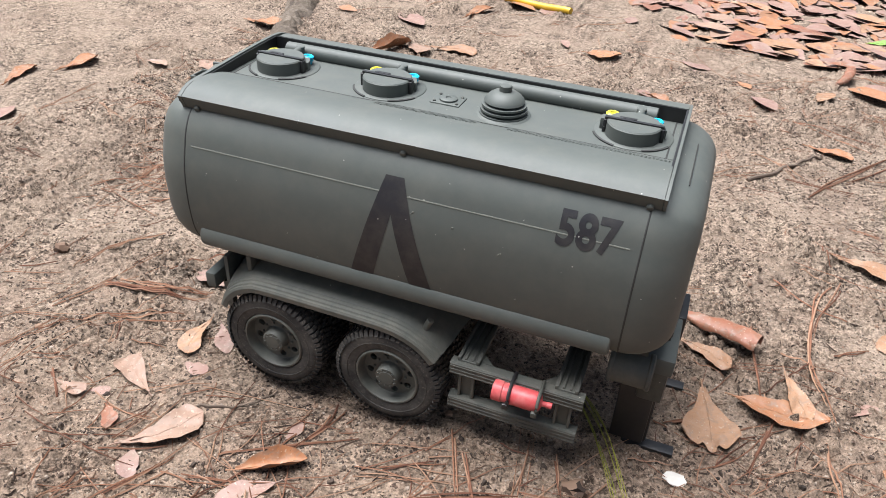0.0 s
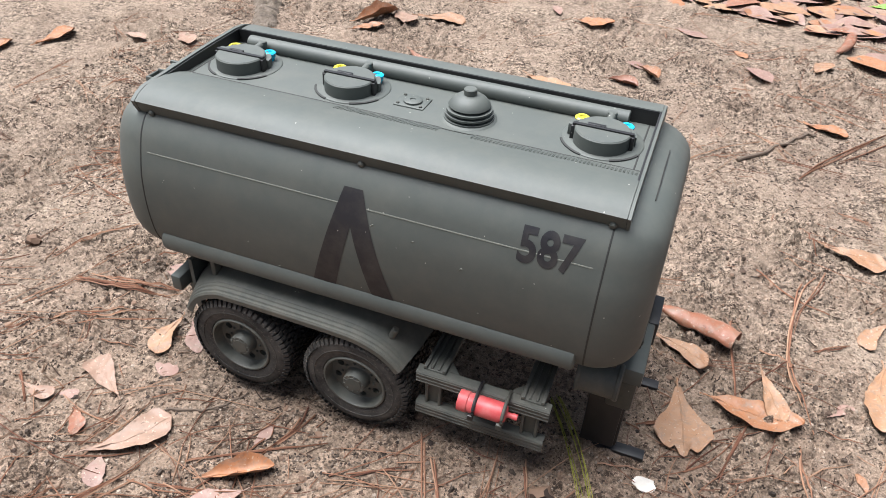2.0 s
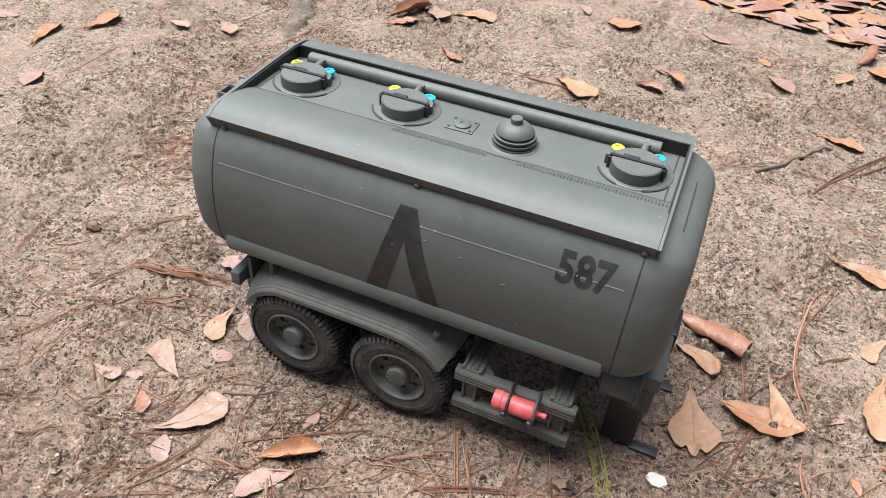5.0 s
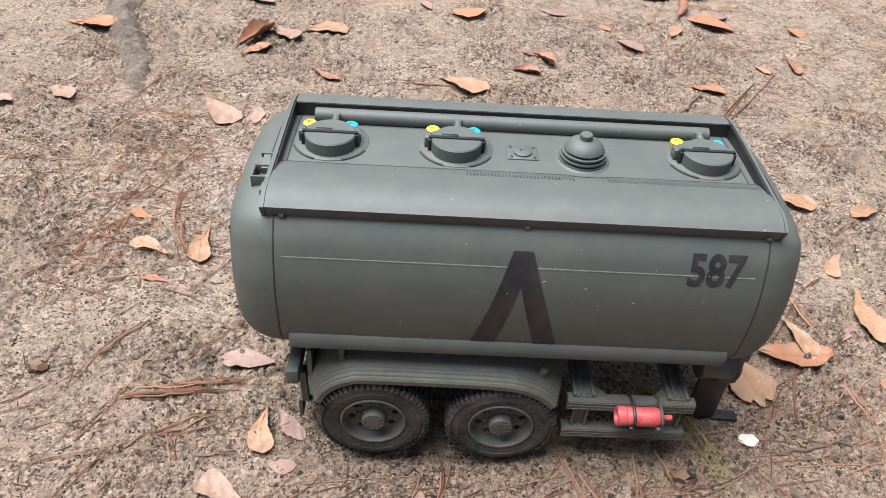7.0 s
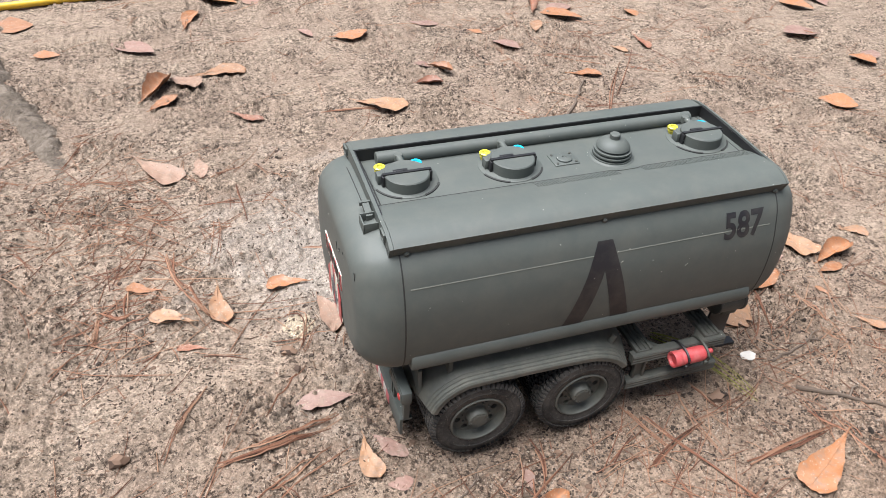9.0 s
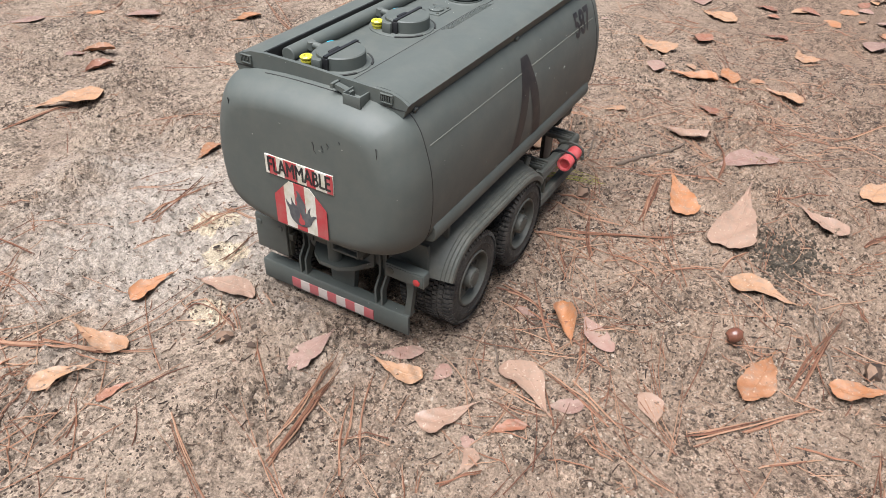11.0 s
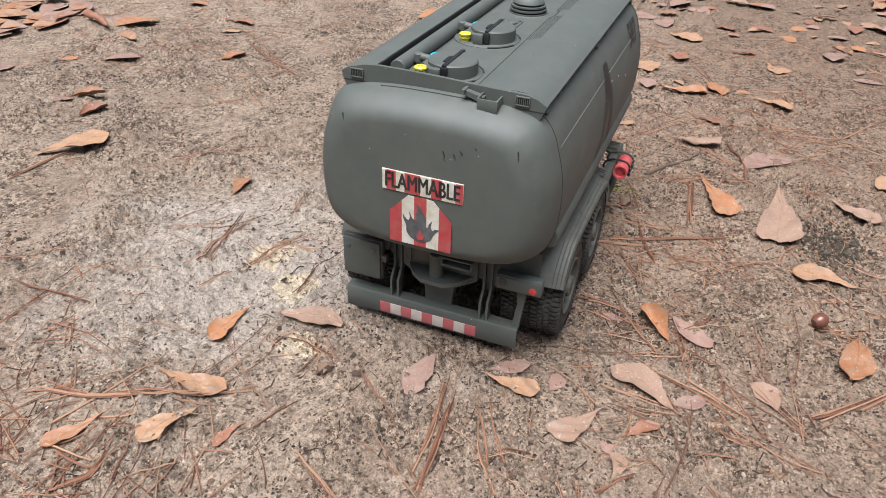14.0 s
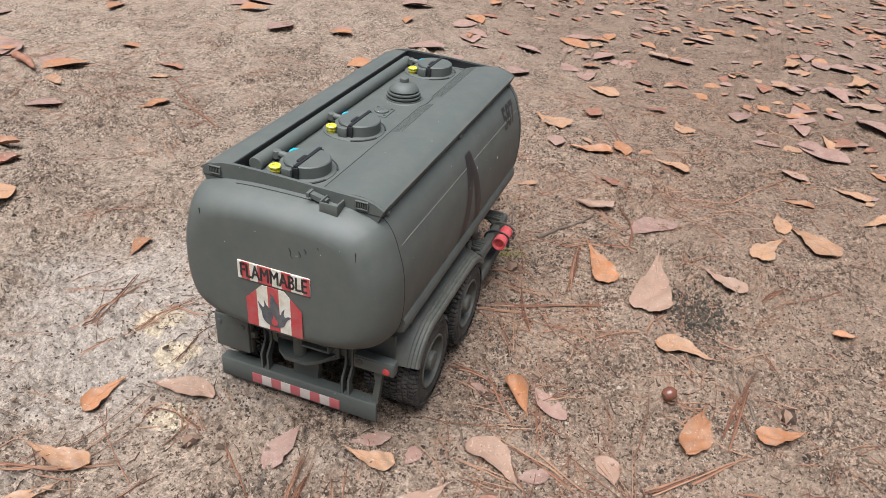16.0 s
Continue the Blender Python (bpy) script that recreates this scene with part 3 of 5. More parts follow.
# stowed hose tube in the far trough
bm = B()
rod(bm, (-98, 37.6, 216.6), (184, 37.6, 216.6), 5.6, 28, 0.5)
part("hose_tube", bm, olive, trailer, "long olive stowage tube")
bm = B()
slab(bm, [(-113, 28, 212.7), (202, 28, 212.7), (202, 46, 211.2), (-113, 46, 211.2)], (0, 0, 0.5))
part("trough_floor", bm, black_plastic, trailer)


def deck_z(y):
    return float(np.interp(abs(y), [p[0] for p in RIGHT[:30]], [p[1] for p in RIGHT[:30]]))


def hatch(x):
    """A filler hatch: flange, drum lid with a half-moon step, strap, plugs and an elbow."""
    d0 = deck_z(6)
    bm = B()
    lathe(bm, [(0, 0), (25.5, 0), (25.5, 0.9), (24.6, 1.5), (0, 1.5)], Matrix.Translation((x, 8, d0 - 0.6)), 48)
    flange = part("hatch", bm, olive, trailer, "round filler hatch with a flat drum lid")
    bm = B()
    lathe(bm, [(0, 0), (17.2, 0), (17.2, 8.6), (16.4, 9.4), (0, 9.4)], Matrix.Translation((x, 3, d0 + 0.6)), 40)
    part("lid", bm, olive, flange)
    # wide collar behind the lid
    bm = B()
    pts = []
    for k in range(17):
        a = math.pi * (0.02 + 0.96 * k / 16)
        pts.append((x + 20.2 * math.cos(a), 5 + 17.5 * math.sin(a) ** 0.9, d0 + 0.6))
    slab(bm, pts, (0, 0, 6.4))
    part("collar", bm, olive, flange)
    bm = B()
    for s in (-1, 1):
        box(bm, x + s * 18.2 - 1.1, x + s * 18.2 + 1.1, 0.2, 5.2, d0 + 0.7, d0 + 9.4, 0.4)
    slab(bm, [(x - 18.6, 1.4, d0 + 9.6), (x + 18.6, 1.4, d0 + 9.6), (x + 18.6, 4.0, d0 + 9.6), (x - 18.6, 4.0, d0 + 9.6)], (0, 0, 1.3))
    box(bm, x - 10, x + 1, 3.6, 6.4, d0 + 9.8, d0 + 11.2, 0.3)
    part("strap", bm, black_plastic, flange, "black strap over the lid")
    bm = B()
    box(bm, x - 21.8, x - 17.0, 4.6, 12.0, d0 + 0.8, d0 + 8.4, 0.6)
    part("buckle", bm, olive, flange)
    bm = B()
    for a0, a1 in ((200, 250), (290, 335)):
        rows = []
        for k in range(13):
            a = radians(a0 + (a1 - a0) * k / 12)
            rows.append([(x + r * math.cos(a), 8 + r * math.sin(a), d0 + h) for r, h in ((25.0, 0.2), (26.4, 0.2), (26.4, 0.75), (25.0, 0.95))])
        sweep(bm, rows)
    part("flange_gap", bm, groove_mark, flange)
    bm = B()
    rod(bm, (x + 1, 17, d0 + 6.5), (x + 1, 29, d0 + 7.5), 2.6, 14)
    rod(bm, (x + 1, 29, d0 + 3.5), (x + 1, 29, d0 + 9.8), 3.2, 14)
    part("elbow", bm, olive, flange)
    for dx, mat, word in ((-16.2, yellow_plastic, "yellow_plug"), (12.0, blue_plastic, "blue_plug")):
        bm = B()
        m = Matrix.Translation((x + dx, 20.0, d0 + 0.8)) @ Matrix.Diagonal((1.08, 1.08, 0.74, 1))
        lathe(bm, [(0, 0), (3.2, 0), (3.2, 2.6), (4.0, 3.2), (4.0, 4.8), (3.3, 5.4), (4.3, 6.0), (4.5, 7.6), (3.6, 8.6), (2.0, 8.6), (1.6, 7.2), (0, 7.2)], m, 12)
        part(word, bm, mat, flange, word.split("_")[0] + " translucent plug")


for x in (-83.0, 2.0, 173.0):
    hatch(x)

# dome valve with stacked rings
bm = B()
lathe(bm, [(0, 0), (18.5, 0), (18.5, 0.5), (17.3, 1.4), (0, 1.4)], Matrix.Translation((88, 0.5, 213.3)), 40)
valve = part("dome_valve", bm, olive, trailer, "ribbed dome vent valve")
bm = B()
prof = [(0, 0), (13.5, 0)]
for k, r in enumerate((16.3, 15.8, 15.0)):
    z = 1.0 + 2.9 * k
    prof += [(r - 3.4, z), (r, z + 0.3), (r, z + 1.6), (r - 3.4, z + 1.9)]
prof += [(12.8, 9.7), (13.6, 10.2), (13.0, 11.6), (11.0, 14.0), (8.0, 16.0), (4.4, 17.0), (0, 17.2)]
lathe(bm, prof, Matrix.Translation((88, 0.5, 213.0)), 40)
part("dome", bm, olive, valve)
bm = B()
rod(bm, (88, 0.5, 229.2), (88, 0.5, 234.0), 4.2, 20, 0.6)
part("knob", bm, olive, valve)

# small square sensor plate on the deck
bm = B()
box(bm, 36.5, 58, -4.5, 13, 213.0, 214.9, 0.7)
plate = part("sensor_plate", bm, olive, trailer)
bm = B()
lathe(bm, [(0, 0), (6.3, 0), (6.3, 1.2), (5.6, 1.7), (2.0, 1.7), (1.6, 1.0), (0, 1.0)], Matrix.Translation((47.5, 4, 214.8)), 24)
part("disc", bm, olive, plate)
for dx in (-8, 8):
    for dy in (-6.4, 6.4):
        bm = B()
        rod(bm, (47.3 + dx, 4.3 + dy, 214.6), (47.3 + dx, 4.3 + dy, 215.8), 1.1, 10, 0.3)
        part("bolt", bm, dark_olive, plate)

# long pressed slot near the front edge of the roof
for x, w in ((212.0, 1.0), (-120.5, 0.6)):
    bm = B()
    inset = 25 * (1 - math.sqrt(max(0, 1 - ((x - SEAM_FRONT) / 30.0) ** 2))) if x > 0 else 25 * (1 - math.sqrt(1 - ((SEAM_REAR - x) / 32.0) ** 2))
    for off in ((-1.6, 1.6) if x > 0 else (0,)):
        pts = []
        for k in range(13):
            y = -42 + 60 * k / 12 if x > 0 else -30 + 70 * k / 12
            z = deck_z(y)
            pts.append((x + off, y * (1 - inset / 88), MID_Z + (z - MID_Z) * (1 - 0.72 * inset / 60) + 0.1))
        tube(bm, pts, 0.35, 6)
    part("pressed_line", bm, groove_mark, tank)

# chipped paint and scratches on the tail
for pts in (((58, 196), (57.6, 188), (57.5, 180)), ((57.5, 179), (55, 174), (52, 173), (50, 176)), ((-14, 184), (-15.5, 181), (-15, 178), (-17, 176)), ((-21.5, 183), (-23, 180), (-22, 178)),
            ((-46, 180), (-48, 178.5), (-49.5, 180), (-48, 182)), ((-63, 192), (-63.4, 186), (-63, 182)), ((-36, 190), (-37, 188)), ((-26, 186), (-27.5, 184), (-26.5, 182))):
    bm = B()
    rr = 0.45
    tube(bm, [(X_REAR - 0.1 - 0.25 + (abs(y) / 88) ** 4 * 9, y, z) for y, z in pts], rr, 6, 0.2)
    part("paint_chip", bm, tape_black, tank)
for y, z, r, turn in ((54.5, 173.5, 2.6, 0.4), (52.0, 176.5, 1.6, 1.9), (57.0, 175.0, 1.3, 2.6), (-20.0, 179.0, 1.5, 0.9), (-47.5, 180.5, 1.7, 2.2), (34.0, 172.0, 1.0, 0.1), (12.0, 190.0, 0.8, 0.6)):
    bm = B()
    ring = []
    for k in range(9):
        a = 2 * math.pi * k / 9
        q = r * (0.65 + 0.5 * noise.noise(Vector((y + 2 * k, z, turn))))
        p, h = y + q * math.cos(a + turn) * 1.3, z + q * math.sin(a + turn) * 0.6
        ring.append((X_REAR - 0.25 + (abs(p) / 88) ** 4 * 9, p, h))
    slab(bm, ring, (-0.25, 0, 0))
    part("paint_flake", bm, seam_mark, tank)
for x, z, a in ((-30, 138, 0.3), (118, 163, 1.2), (86, 172, 0.5), (130, 133, 0.2), (-8, 124, 1.8), (60, 176, 2.2)):
    bm = B()
    tube(bm, [(x + 2.2 * math.cos(a + 0.5 * k) * k / 3, -(side_y(z + 1.4 * math.sin(a + k) * k / 3) + 0.15), z + 1.4 * math.sin(a + k) * k / 3) for k in range(4)], 0.4, 6, 0.15)
    part("scuff_mark", bm, seam_mark, tank)


# hazard signs on the tail
def striped(bm_by, y0, y1, z0, z1, n, x, edge=None):
    """Vertical stripes from y0 down to y1; edge(y) gives the top."""
    for k in range(n):
        a, b = y0 + (y1 - y0) * k / n, y0 + (y1 - y0) * (k + 1) / n
        top_a, top_b = (edge(a), edge(b)) if edge else (z1, z1)
        mids = [(a + b) / 2] if edge else []
        pts = [(x, a, z0), (x, b, z0), (x, b, top_b)] + [(x, m, edge(m)) for m in mids] + [(x, a, top_a)]
        slab(bm_by[k % 2], pts, (-0.5, 0, 0))


sign = part("sign_backing", box(B(), X_REAR - 1.0, X_REAR - 0.2, -29.8, 28.6, 148.0, 163.2, 0.1), tape_white, tank, "red and white striped flammable sign")
bands = (("white", 28.4, 25.4), ("red", 25.4, 18.4), ("white", 18.4, 12.0), ("red", 12.0, 0.6), ("white", 0.6, -7.2), ("red", -7.2, -15.0), ("white", -15.0, -24.6), ("pink", -24.6, -27.0), ("red", -27.0, -29.6))
for tint, y0, y1 in bands:
    bm = B()
    slab(bm, [(X_REAR - 0.9, y0, 148.4), (X_REAR - 0.9, y1, 148.4), (X_REAR - 0.9, y1, 162.8), (X_REAR - 0.9, y0, 162.8)], (-0.5, 0, 0))
    part("red_stripe" if tint != "white" else "white_stripe", bm, {"white": tape_white, "red": tape_red, "pink": faded_red}[tint], sign)
bm = lettering("FLAMMABLE", 15.5, 0.0, 0.70, False)
w = max(v.co.x for v in bm.verts) - min(v.co.x for v in bm.verts)
for v in bm.verts:
    v.co = (X_REAR - 1.52, -0.6 - v.co.x * 53.5 / w, 155.6 + v.co.y * 1.05)
for k, (dy, dz) in enumerate(((0.36, 0), (-0.36, 0), (0, 0.2), (0, -0.2))):
    more = bmesh.ops.duplicate(bm, geom=[f for f in bm.faces][: len(bm.faces) // (k + 1)])
    bmesh.ops.translate(bm, vec=(-0.05 * (k + 1), dy, dz), verts=[g for g in more["geom"] if isinstance(g, bmesh.types.BMVert)])
part("word_flammable", bm, tape_black, sign, "black word FLAMMABLE")


def shoulder(y):
    return float(np.interp(y, [-22.6, -8.5, 9.5, 23.2], [132, 146.6, 146.6, 132.5]))


two = (B(), B())
striped(two, 23.2, -22.6, 108.5, 0, 5, X_REAR - 0.9, shoulder)
part("red_stripe", two[0], tape_red, tank, "red stripes of the flame hazard sign")
part("white_stripe", two[1], tape_white, tank, "worn white stripes of the flame hazard sign")
bm = B()
pts = [(3.0, 141.5), (2.2, 138.2), (3.4, 134.6), (3.0, 131.2), (4.2, 128.6), (6.4, 130.4), (8.2, 134.4), (8.0, 130.0), (9.2, 127.6), (11.6, 129.4), (13.2, 131.6), (12.4, 127.4), (10.6, 123.4),
       (10.2, 118.6), (7.4, 114.6), (2.6, 112.4), (-2.6, 112.6), (-7.4, 115.2), (-9.4, 119.4), (-11.2, 122.2), (-13.6, 124.6), (-11.0, 124.8), (-8.8, 123.4), (-7.6, 126.2), (-8.6, 130.8), (-6.4, 128.0),
       (-5.2, 124.8), (-3.6, 126.4), (-4.2, 130.8), (-2.6, 134.2), (-1.0, 137.0), (0.2, 139.8)]
pts = [tuple(p) for p in catmull(pts, 110)]
slab(bm, [(X_REAR - 1.3, y, z) for y, z in pts], (-0.4, 0, 0))
part("flame_symbol", bm, faded_black, tank, "faded black flame symbol")
bm = B()
slab(bm, [(X_REAR - 1.7, y, z) for y, z in ((0.6, 123.5), (-0.6, 119.5), (-2.8, 117.2), (-2.2, 114.6), (0.2, 113.6), (2.4, 114.8), (2.6, 117.4), (1.2, 119.8))], (-0.25, 0, 0))
part("flame_core", bm, tape_red, tank)


# chassis
for sign_y in (-1, 1):
    bm = B()
    y = sign_y * 24
    slab(bm, [(-108, y - 2, 70), (-108, y - 2, 92), (228, y - 2, 92), (228, y - 2, 74), (205, y - 2, 66), (-60, y - 2, 66)], (0, 4, 0))
    part("chassis_rail", bm, dark_olive, trailer)
for x in (-104, -47, 0, 45, 100, 172, 226):
    bm = B()
    box(bm, x - 3, x + 3, -22, 22, 70, 90, 0.8)
    part("cross_member", bm, dark_olive, trailer)
bm = B()
box(bm, -96, 206, -40, 40, 88, 95.5, 1.5)
part("tank_cradle", bm, dark_olive, trailer)
bm = B()
box(bm, 205, 234, -48, 30, 72, 85.5, 1.5)
part("front_frame", bm, olive, trailer, "square front chassis frame")
bm = B()
box(bm, 214, 232, -47.5, -30, 46, 75.5, 2.5)
part("side_locker", bm, dark_olive, trailer)
bm = B()
box(bm, 229, 236, 2, 34, 66, 86.5, 0.8)
part("front_buffer", bm, black_plastic, trailer)
bm = B()
box(bm, 203, 227, -45.5, -42.5, 3, 72, 1.0)
part("mud_flap", bm, black_plastic, trailer, "black rubber flap")
for y in (-38, 33):
    bm = B()
    box(bm, 221, 229, y - 4, y + 4, 2, 72, 0.8)
    leg = part("support_leg", bm, black_plastic, trailer, "black front support leg")
    bm = B()
    box(bm, 212, 250, y - 4.5, y + 4.5, gz(232, y) - 1.0, gz(232, y) + 3.4, 0.6)
    part("foot", bm, black_plastic, leg)
bm = B()
m = axis_pose((192.5, -52, 75.5), (1, 0, 0))
lathe(bm, [(0, 0), (11.8, 0), (12.8, 0.8), (12.8, 2.6), (12.0, 3.4), (12.0, 25.5), (12.8, 26.3), (12.8, 28.2), (11.6, 29.2), (0, 29.2)], m, 32)
part("air_reservoir", bm, olive_dusty, trailer, "olive drum air reservoir")
bm = B()
box(bm, 198, 216, -52, -30, 86, 92, 0.8)
box(bm, 196, 200, -40, -26, 70, 90, 0.8)
part("reservoir_bracket", bm, dark_olive, trailer)


# wheels: twin tyres on a dished rim, turned round the y axis; local z points outward
def tyre_mesh():
    bm = B()
    r = 39.6
    lathe(bm, [(24.0, 10.8), (26.0, 11.3), (31.5, 11.9), (35.2, 11.3), (37.0, 9.9), (37.8, 8.5), (37.8, -8.5), (37.0, -9.9), (35.2, -11.3), (31.5, -11.9), (26.0, -11.3), (24.0, -10.8)],
          Matrix.Identity(4), 64, True)
    lathe(bm, [(29.6, 11.75), (30.0, 12.15), (30.4, 11.85)], Matrix.Identity(4), 64)
    n = 58
    for k in range(n):
        for row, (h0, h1, shift, long) in enumerate(((5.2, 10.6, 0, 0.62), (0.7, 4.6, 0.5, 0.66), (-4.6, -0.7, 0.1, 0.66), (-10.6, -5.2, 0.6, 0.62))):
            a = 2 * math.pi * (k + shift) / n
            w = math.pi * r / n * long
            m = Matrix.Rotation(a, 4, "Z") @ Matrix.Translation((r, 0, (h0 + h1) / 2))
            v = [bm.verts.new(m @ Vector(p)) for p in ((-2.8, -w, (h0 - h1) / 2), (-2.8, w, (h0 - h1) / 2), (-2.8, w, (h1 - h0) / 2), (-2.8, -w, (h1 - h0) / 2),
                                                         (0, -w * 0.9, (h0 - h1) / 2 * 0.92), (0, w * 0.9, (h0 - h1) / 2 * 0.92), (0, w * 0.9, (h1 - h0) / 2 * 0.92), (0, -w * 0.9, (h1 - h0) / 2 * 0.92))]
            for f in ((4, 5, 6, 7), (0, 1, 5, 4), (1, 2, 6, 5), (2, 3, 7, 6), (3, 0, 4, 7)):
                bm.faces.new([v[i] for i in f])
        # shoulder lugs running down the side wall
        for s in (1, -1):
            a = 2 * math.pi * (k + (0 if s > 0 else 0.6)) / n
            m = Matrix.Rotation(a, 4, "Z")
            w = 1.3
            v = [bm.verts.new(m @ Vector(p)) for p in ((39.6, -w, s * 10.2), (39.6, w, s * 10.2), (36.0, w, s * 12.5), (36.0, -w, s * 12.5), (35.0, -w, s * 9.0), (35.0, w, s * 9.0))]
            for f in ((0, 1, 2, 3), (0, 3, 4), (1, 5, 2), (0, 4, 5, 1)):
                bm.faces.new([v[i] for i in f])
    return bm


def rim_mesh():
    """A dished disc with eight real hand holes."""
    bm = B()
    lathe(bm, [(24.3, 10.9), (23.6, 11.7), (22.6, 11.6), (22.0, 10.2), (21.6, 5.2), (20.6, 3.8)], Matrix.Identity(4), 64)
    lathe(bm, [(11.4, 4.0), (9.9, 4.4), (9.6, 4.8)], Matrix.Identity(4), 64)
    lathe(bm, [(24.3, 10.9), (24.3, -10.9), (22, -10.9), (21.6, 0.0)], Matrix.Identity(4), 64)
    n, r0, r1, rc, rh = 8, 11.4, 20.6, 16.2, 2.75
    for k in range(n):
        a = 2 * math.pi * k / n
        half = math.pi / n
        edge, hole, deep = [], [], []
        for i in range(8):
            edge.append((r1, a - half + 2 * half * i / 8, 3.8))
        edge.append((r1, a + half, 3.8))
        edge.append((rc, a + half, 3.9))
        for i in range(8):
            edge.append((r0, a + half - 2 * half * i / 8, 4.0))
        edge.append((r0, a - half, 4.0))
        edge.append((rc, a - half, 3.9))
        pe = [Vector((r * math.cos(t), r * math.sin(t), z)) for r, t, z in edge]
        c = Vector((rc * math.cos(a), rc * math.sin(a), 3.9))
        ve = [bm.verts.new(p) for p in pe]
        vh = [bm.verts.new(c + rh * (p - c).normalized()) for p in pe]
        vd = [bm.verts.new(c + rh * (p - c).normalized() - Vector((0, 0, 3.0))) for p in pe]
        m = len(pe)
        for i in range(m):
            j = (i + 1) % m
            bm.faces.new((ve[i], ve[j], vh[j], vh[i]))
            bm.faces.new((vh[i], vh[j], vd[j], vd[i]))
    bmesh.ops.remove_doubles(bm, verts=bm.verts, dist=0.01)
    return bm


def hub_mesh():
    bm = B()
    lathe(bm, [(9.7, 4.0), (8.9, 5.2), (8.6, 11.2), (8.0, 12.0), (6.0, 12.0), (5.6, 12.4), (0, 12.6)], Matrix.Identity(4), 36)
    for k in range(10):
        a = 2 * math.pi * k / 10
        rod(bm, (6.9 * math.cos(a), 6.9 * math.sin(a), 11.8), (6.9 * math.cos(a), 6.9 * math.sin(a), 12.7), 0.7, 8, 0.2)
        rod(bm, (12.3 * math.cos(a + 0.3), 12.3 * math.sin(a + 0.3), 3.6), (12.3 * math.cos(a + 0.3), 12.3 * math.sin(a + 0.3), 5.8), 0.9, 8, 0.3)
    return bm


tyre_data, rim_data, hub_data = finish(tyre_mesh(), rubber, 30), finish(rim_mesh(), olive_dusty, 35), finish(hub_mesh(), olive_dusty, 35)
for x, z in ((-47.5, 39.6), (45.8, 39.0)):
    for s in (-1, 1):
        wheel = new("wheel")
        wheel.parent = trailer
        wheel.matrix_basis = Matrix.Translation((x * MM, 0, z * MM)) @ pose(0, 0, 0, 90 * (1 if s < 0 else -1), 0, 0)
        tagged(wheel, "twin-tyre wheel with dusty rubber and olive rim")
        for depth, word in ((81.0, "tyre"), (57.5, "inner_tyre")):
            o = new(word, tyre_data)
            o.parent, o.matrix_basis = wheel, pose(0, 0, depth * MM, 0, 0, 8 * (depth > 70)) @ Matrix.Diagonal((1.035, 1.035, 1, 1))
        for data, word in ((rim_data, "rim"), (hub_data, "hub")):
            o = new(word, data)
            o.parent, o.matrix_basis = wheel, pose(0, 0, 81.0 * MM, 0, 0, 11)
    bm = B()
    rod(bm, (x, -70, z), (x, 70, z), 6, 16)
    part("axle", bm, dark_olive, trailer)


# fenders
def fender(s):
    line = catmull([(-88.5, 63), (-84, 71.5), (-76.5, 79.5), (-66, 85.3), (-53, 88), (0, 88), (40, 87), (56, 84.5), (68, 79.5), (76, 73.5), (82, 67.5)], 40)
    shape = [(-94.2, -4.6), (-94.4, -0.8), (-93.4, 0.8), (-91.6, 0.8), (-91.0, 1.9), (-88.6, 2.1), (-88.0, 3.1), (-85.8, 3.3), (-85.2, 4.0), (-72, 8.5), (-44, 14.0), (-44, 12.0), (-72, 6.5), (-85, 2.4), (-90, -0.4), (-92.8, -1.6), (-93.0, -4.6)]
    rows = []
    for i, (x, z) in enumerate(line):
        a, b = line[max(i - 1, 0)], line[min(i + 1, len(line) - 1)]
        t = (b - a) / np.linalg.norm(b - a)
        rows.append([(x - t[1] * d, -s * y, z + t[0] * d) for y, d in shape])
    return sweep(B(), rows)


for s in (-1, 1):
    f = part("fender", fender(s), olive_dusty, trailer, "dusty olive double mudguard", 24)
    bm = B()
    rod(bm, (69, s * 80, 82), (73, s * 80, 92), 2.6, 14, 0.6)
    part("peg", bm, olive_dusty, f)
    for x in (-70,):
        part("fender_bracket", box(B(), x - 2, x + 2, s * 66 - 14, s * 66 + 14, 86, 106, 0.8), olive_dusty, f)
    bm = B()
    slab(bm, [(-80, s * 46, 80), (-60, s * 46, 103), (72, s * 46, 103), (76, s * 46, 80), (50, s * 46, 92), (-50, s * 46, 92)], (0, -s * 2, 0))
    part("inner_panel", bm, olive_dusty, f)

# side step rack on the near side
bm = B()
prof = [(-88.5, 58.5), (-88.5, 67), (-87.5, 68.2), (-81, 68.2), (-81, 66.6), (-86.6, 66.6), (-86.6, 64.2), (-87.4, 63.2), (-86.6, 62.2), (-86.6, 58.5)]
sweep(bm, [[(x, y, z) for y, z in prof] for x in (91.5, 184.0)])
box(bm, 92, 183.6, -86.5, -81.4, 58.6, 66.6, 0.5)
for z in (59.6, 62.6, 65.6):
    box(bm, 91.7, 183.8, -88.9, -88.2, z - 0.45, z + 0.45, 0.2)
part("step_rail", bm, olive_dusty, trailer, "ribbed olive side step rail")
bm = B()
sweep(bm, [[(x, y, z - 31.0) for y, z in prof] for x in (91.5, 183.0)])
box(bm, 92, 182.6, -86.5, -81.4, 27.6, 35.6, 0.5)
for z in (28.6, 31.6, 34.6):
    box(bm, 91.7, 182.8, -88.9, -88.2, z - 0.45, z + 0.45, 0.2)
part("step_rail", bm, olive_dusty, trailer, "ribbed olive side step rail")
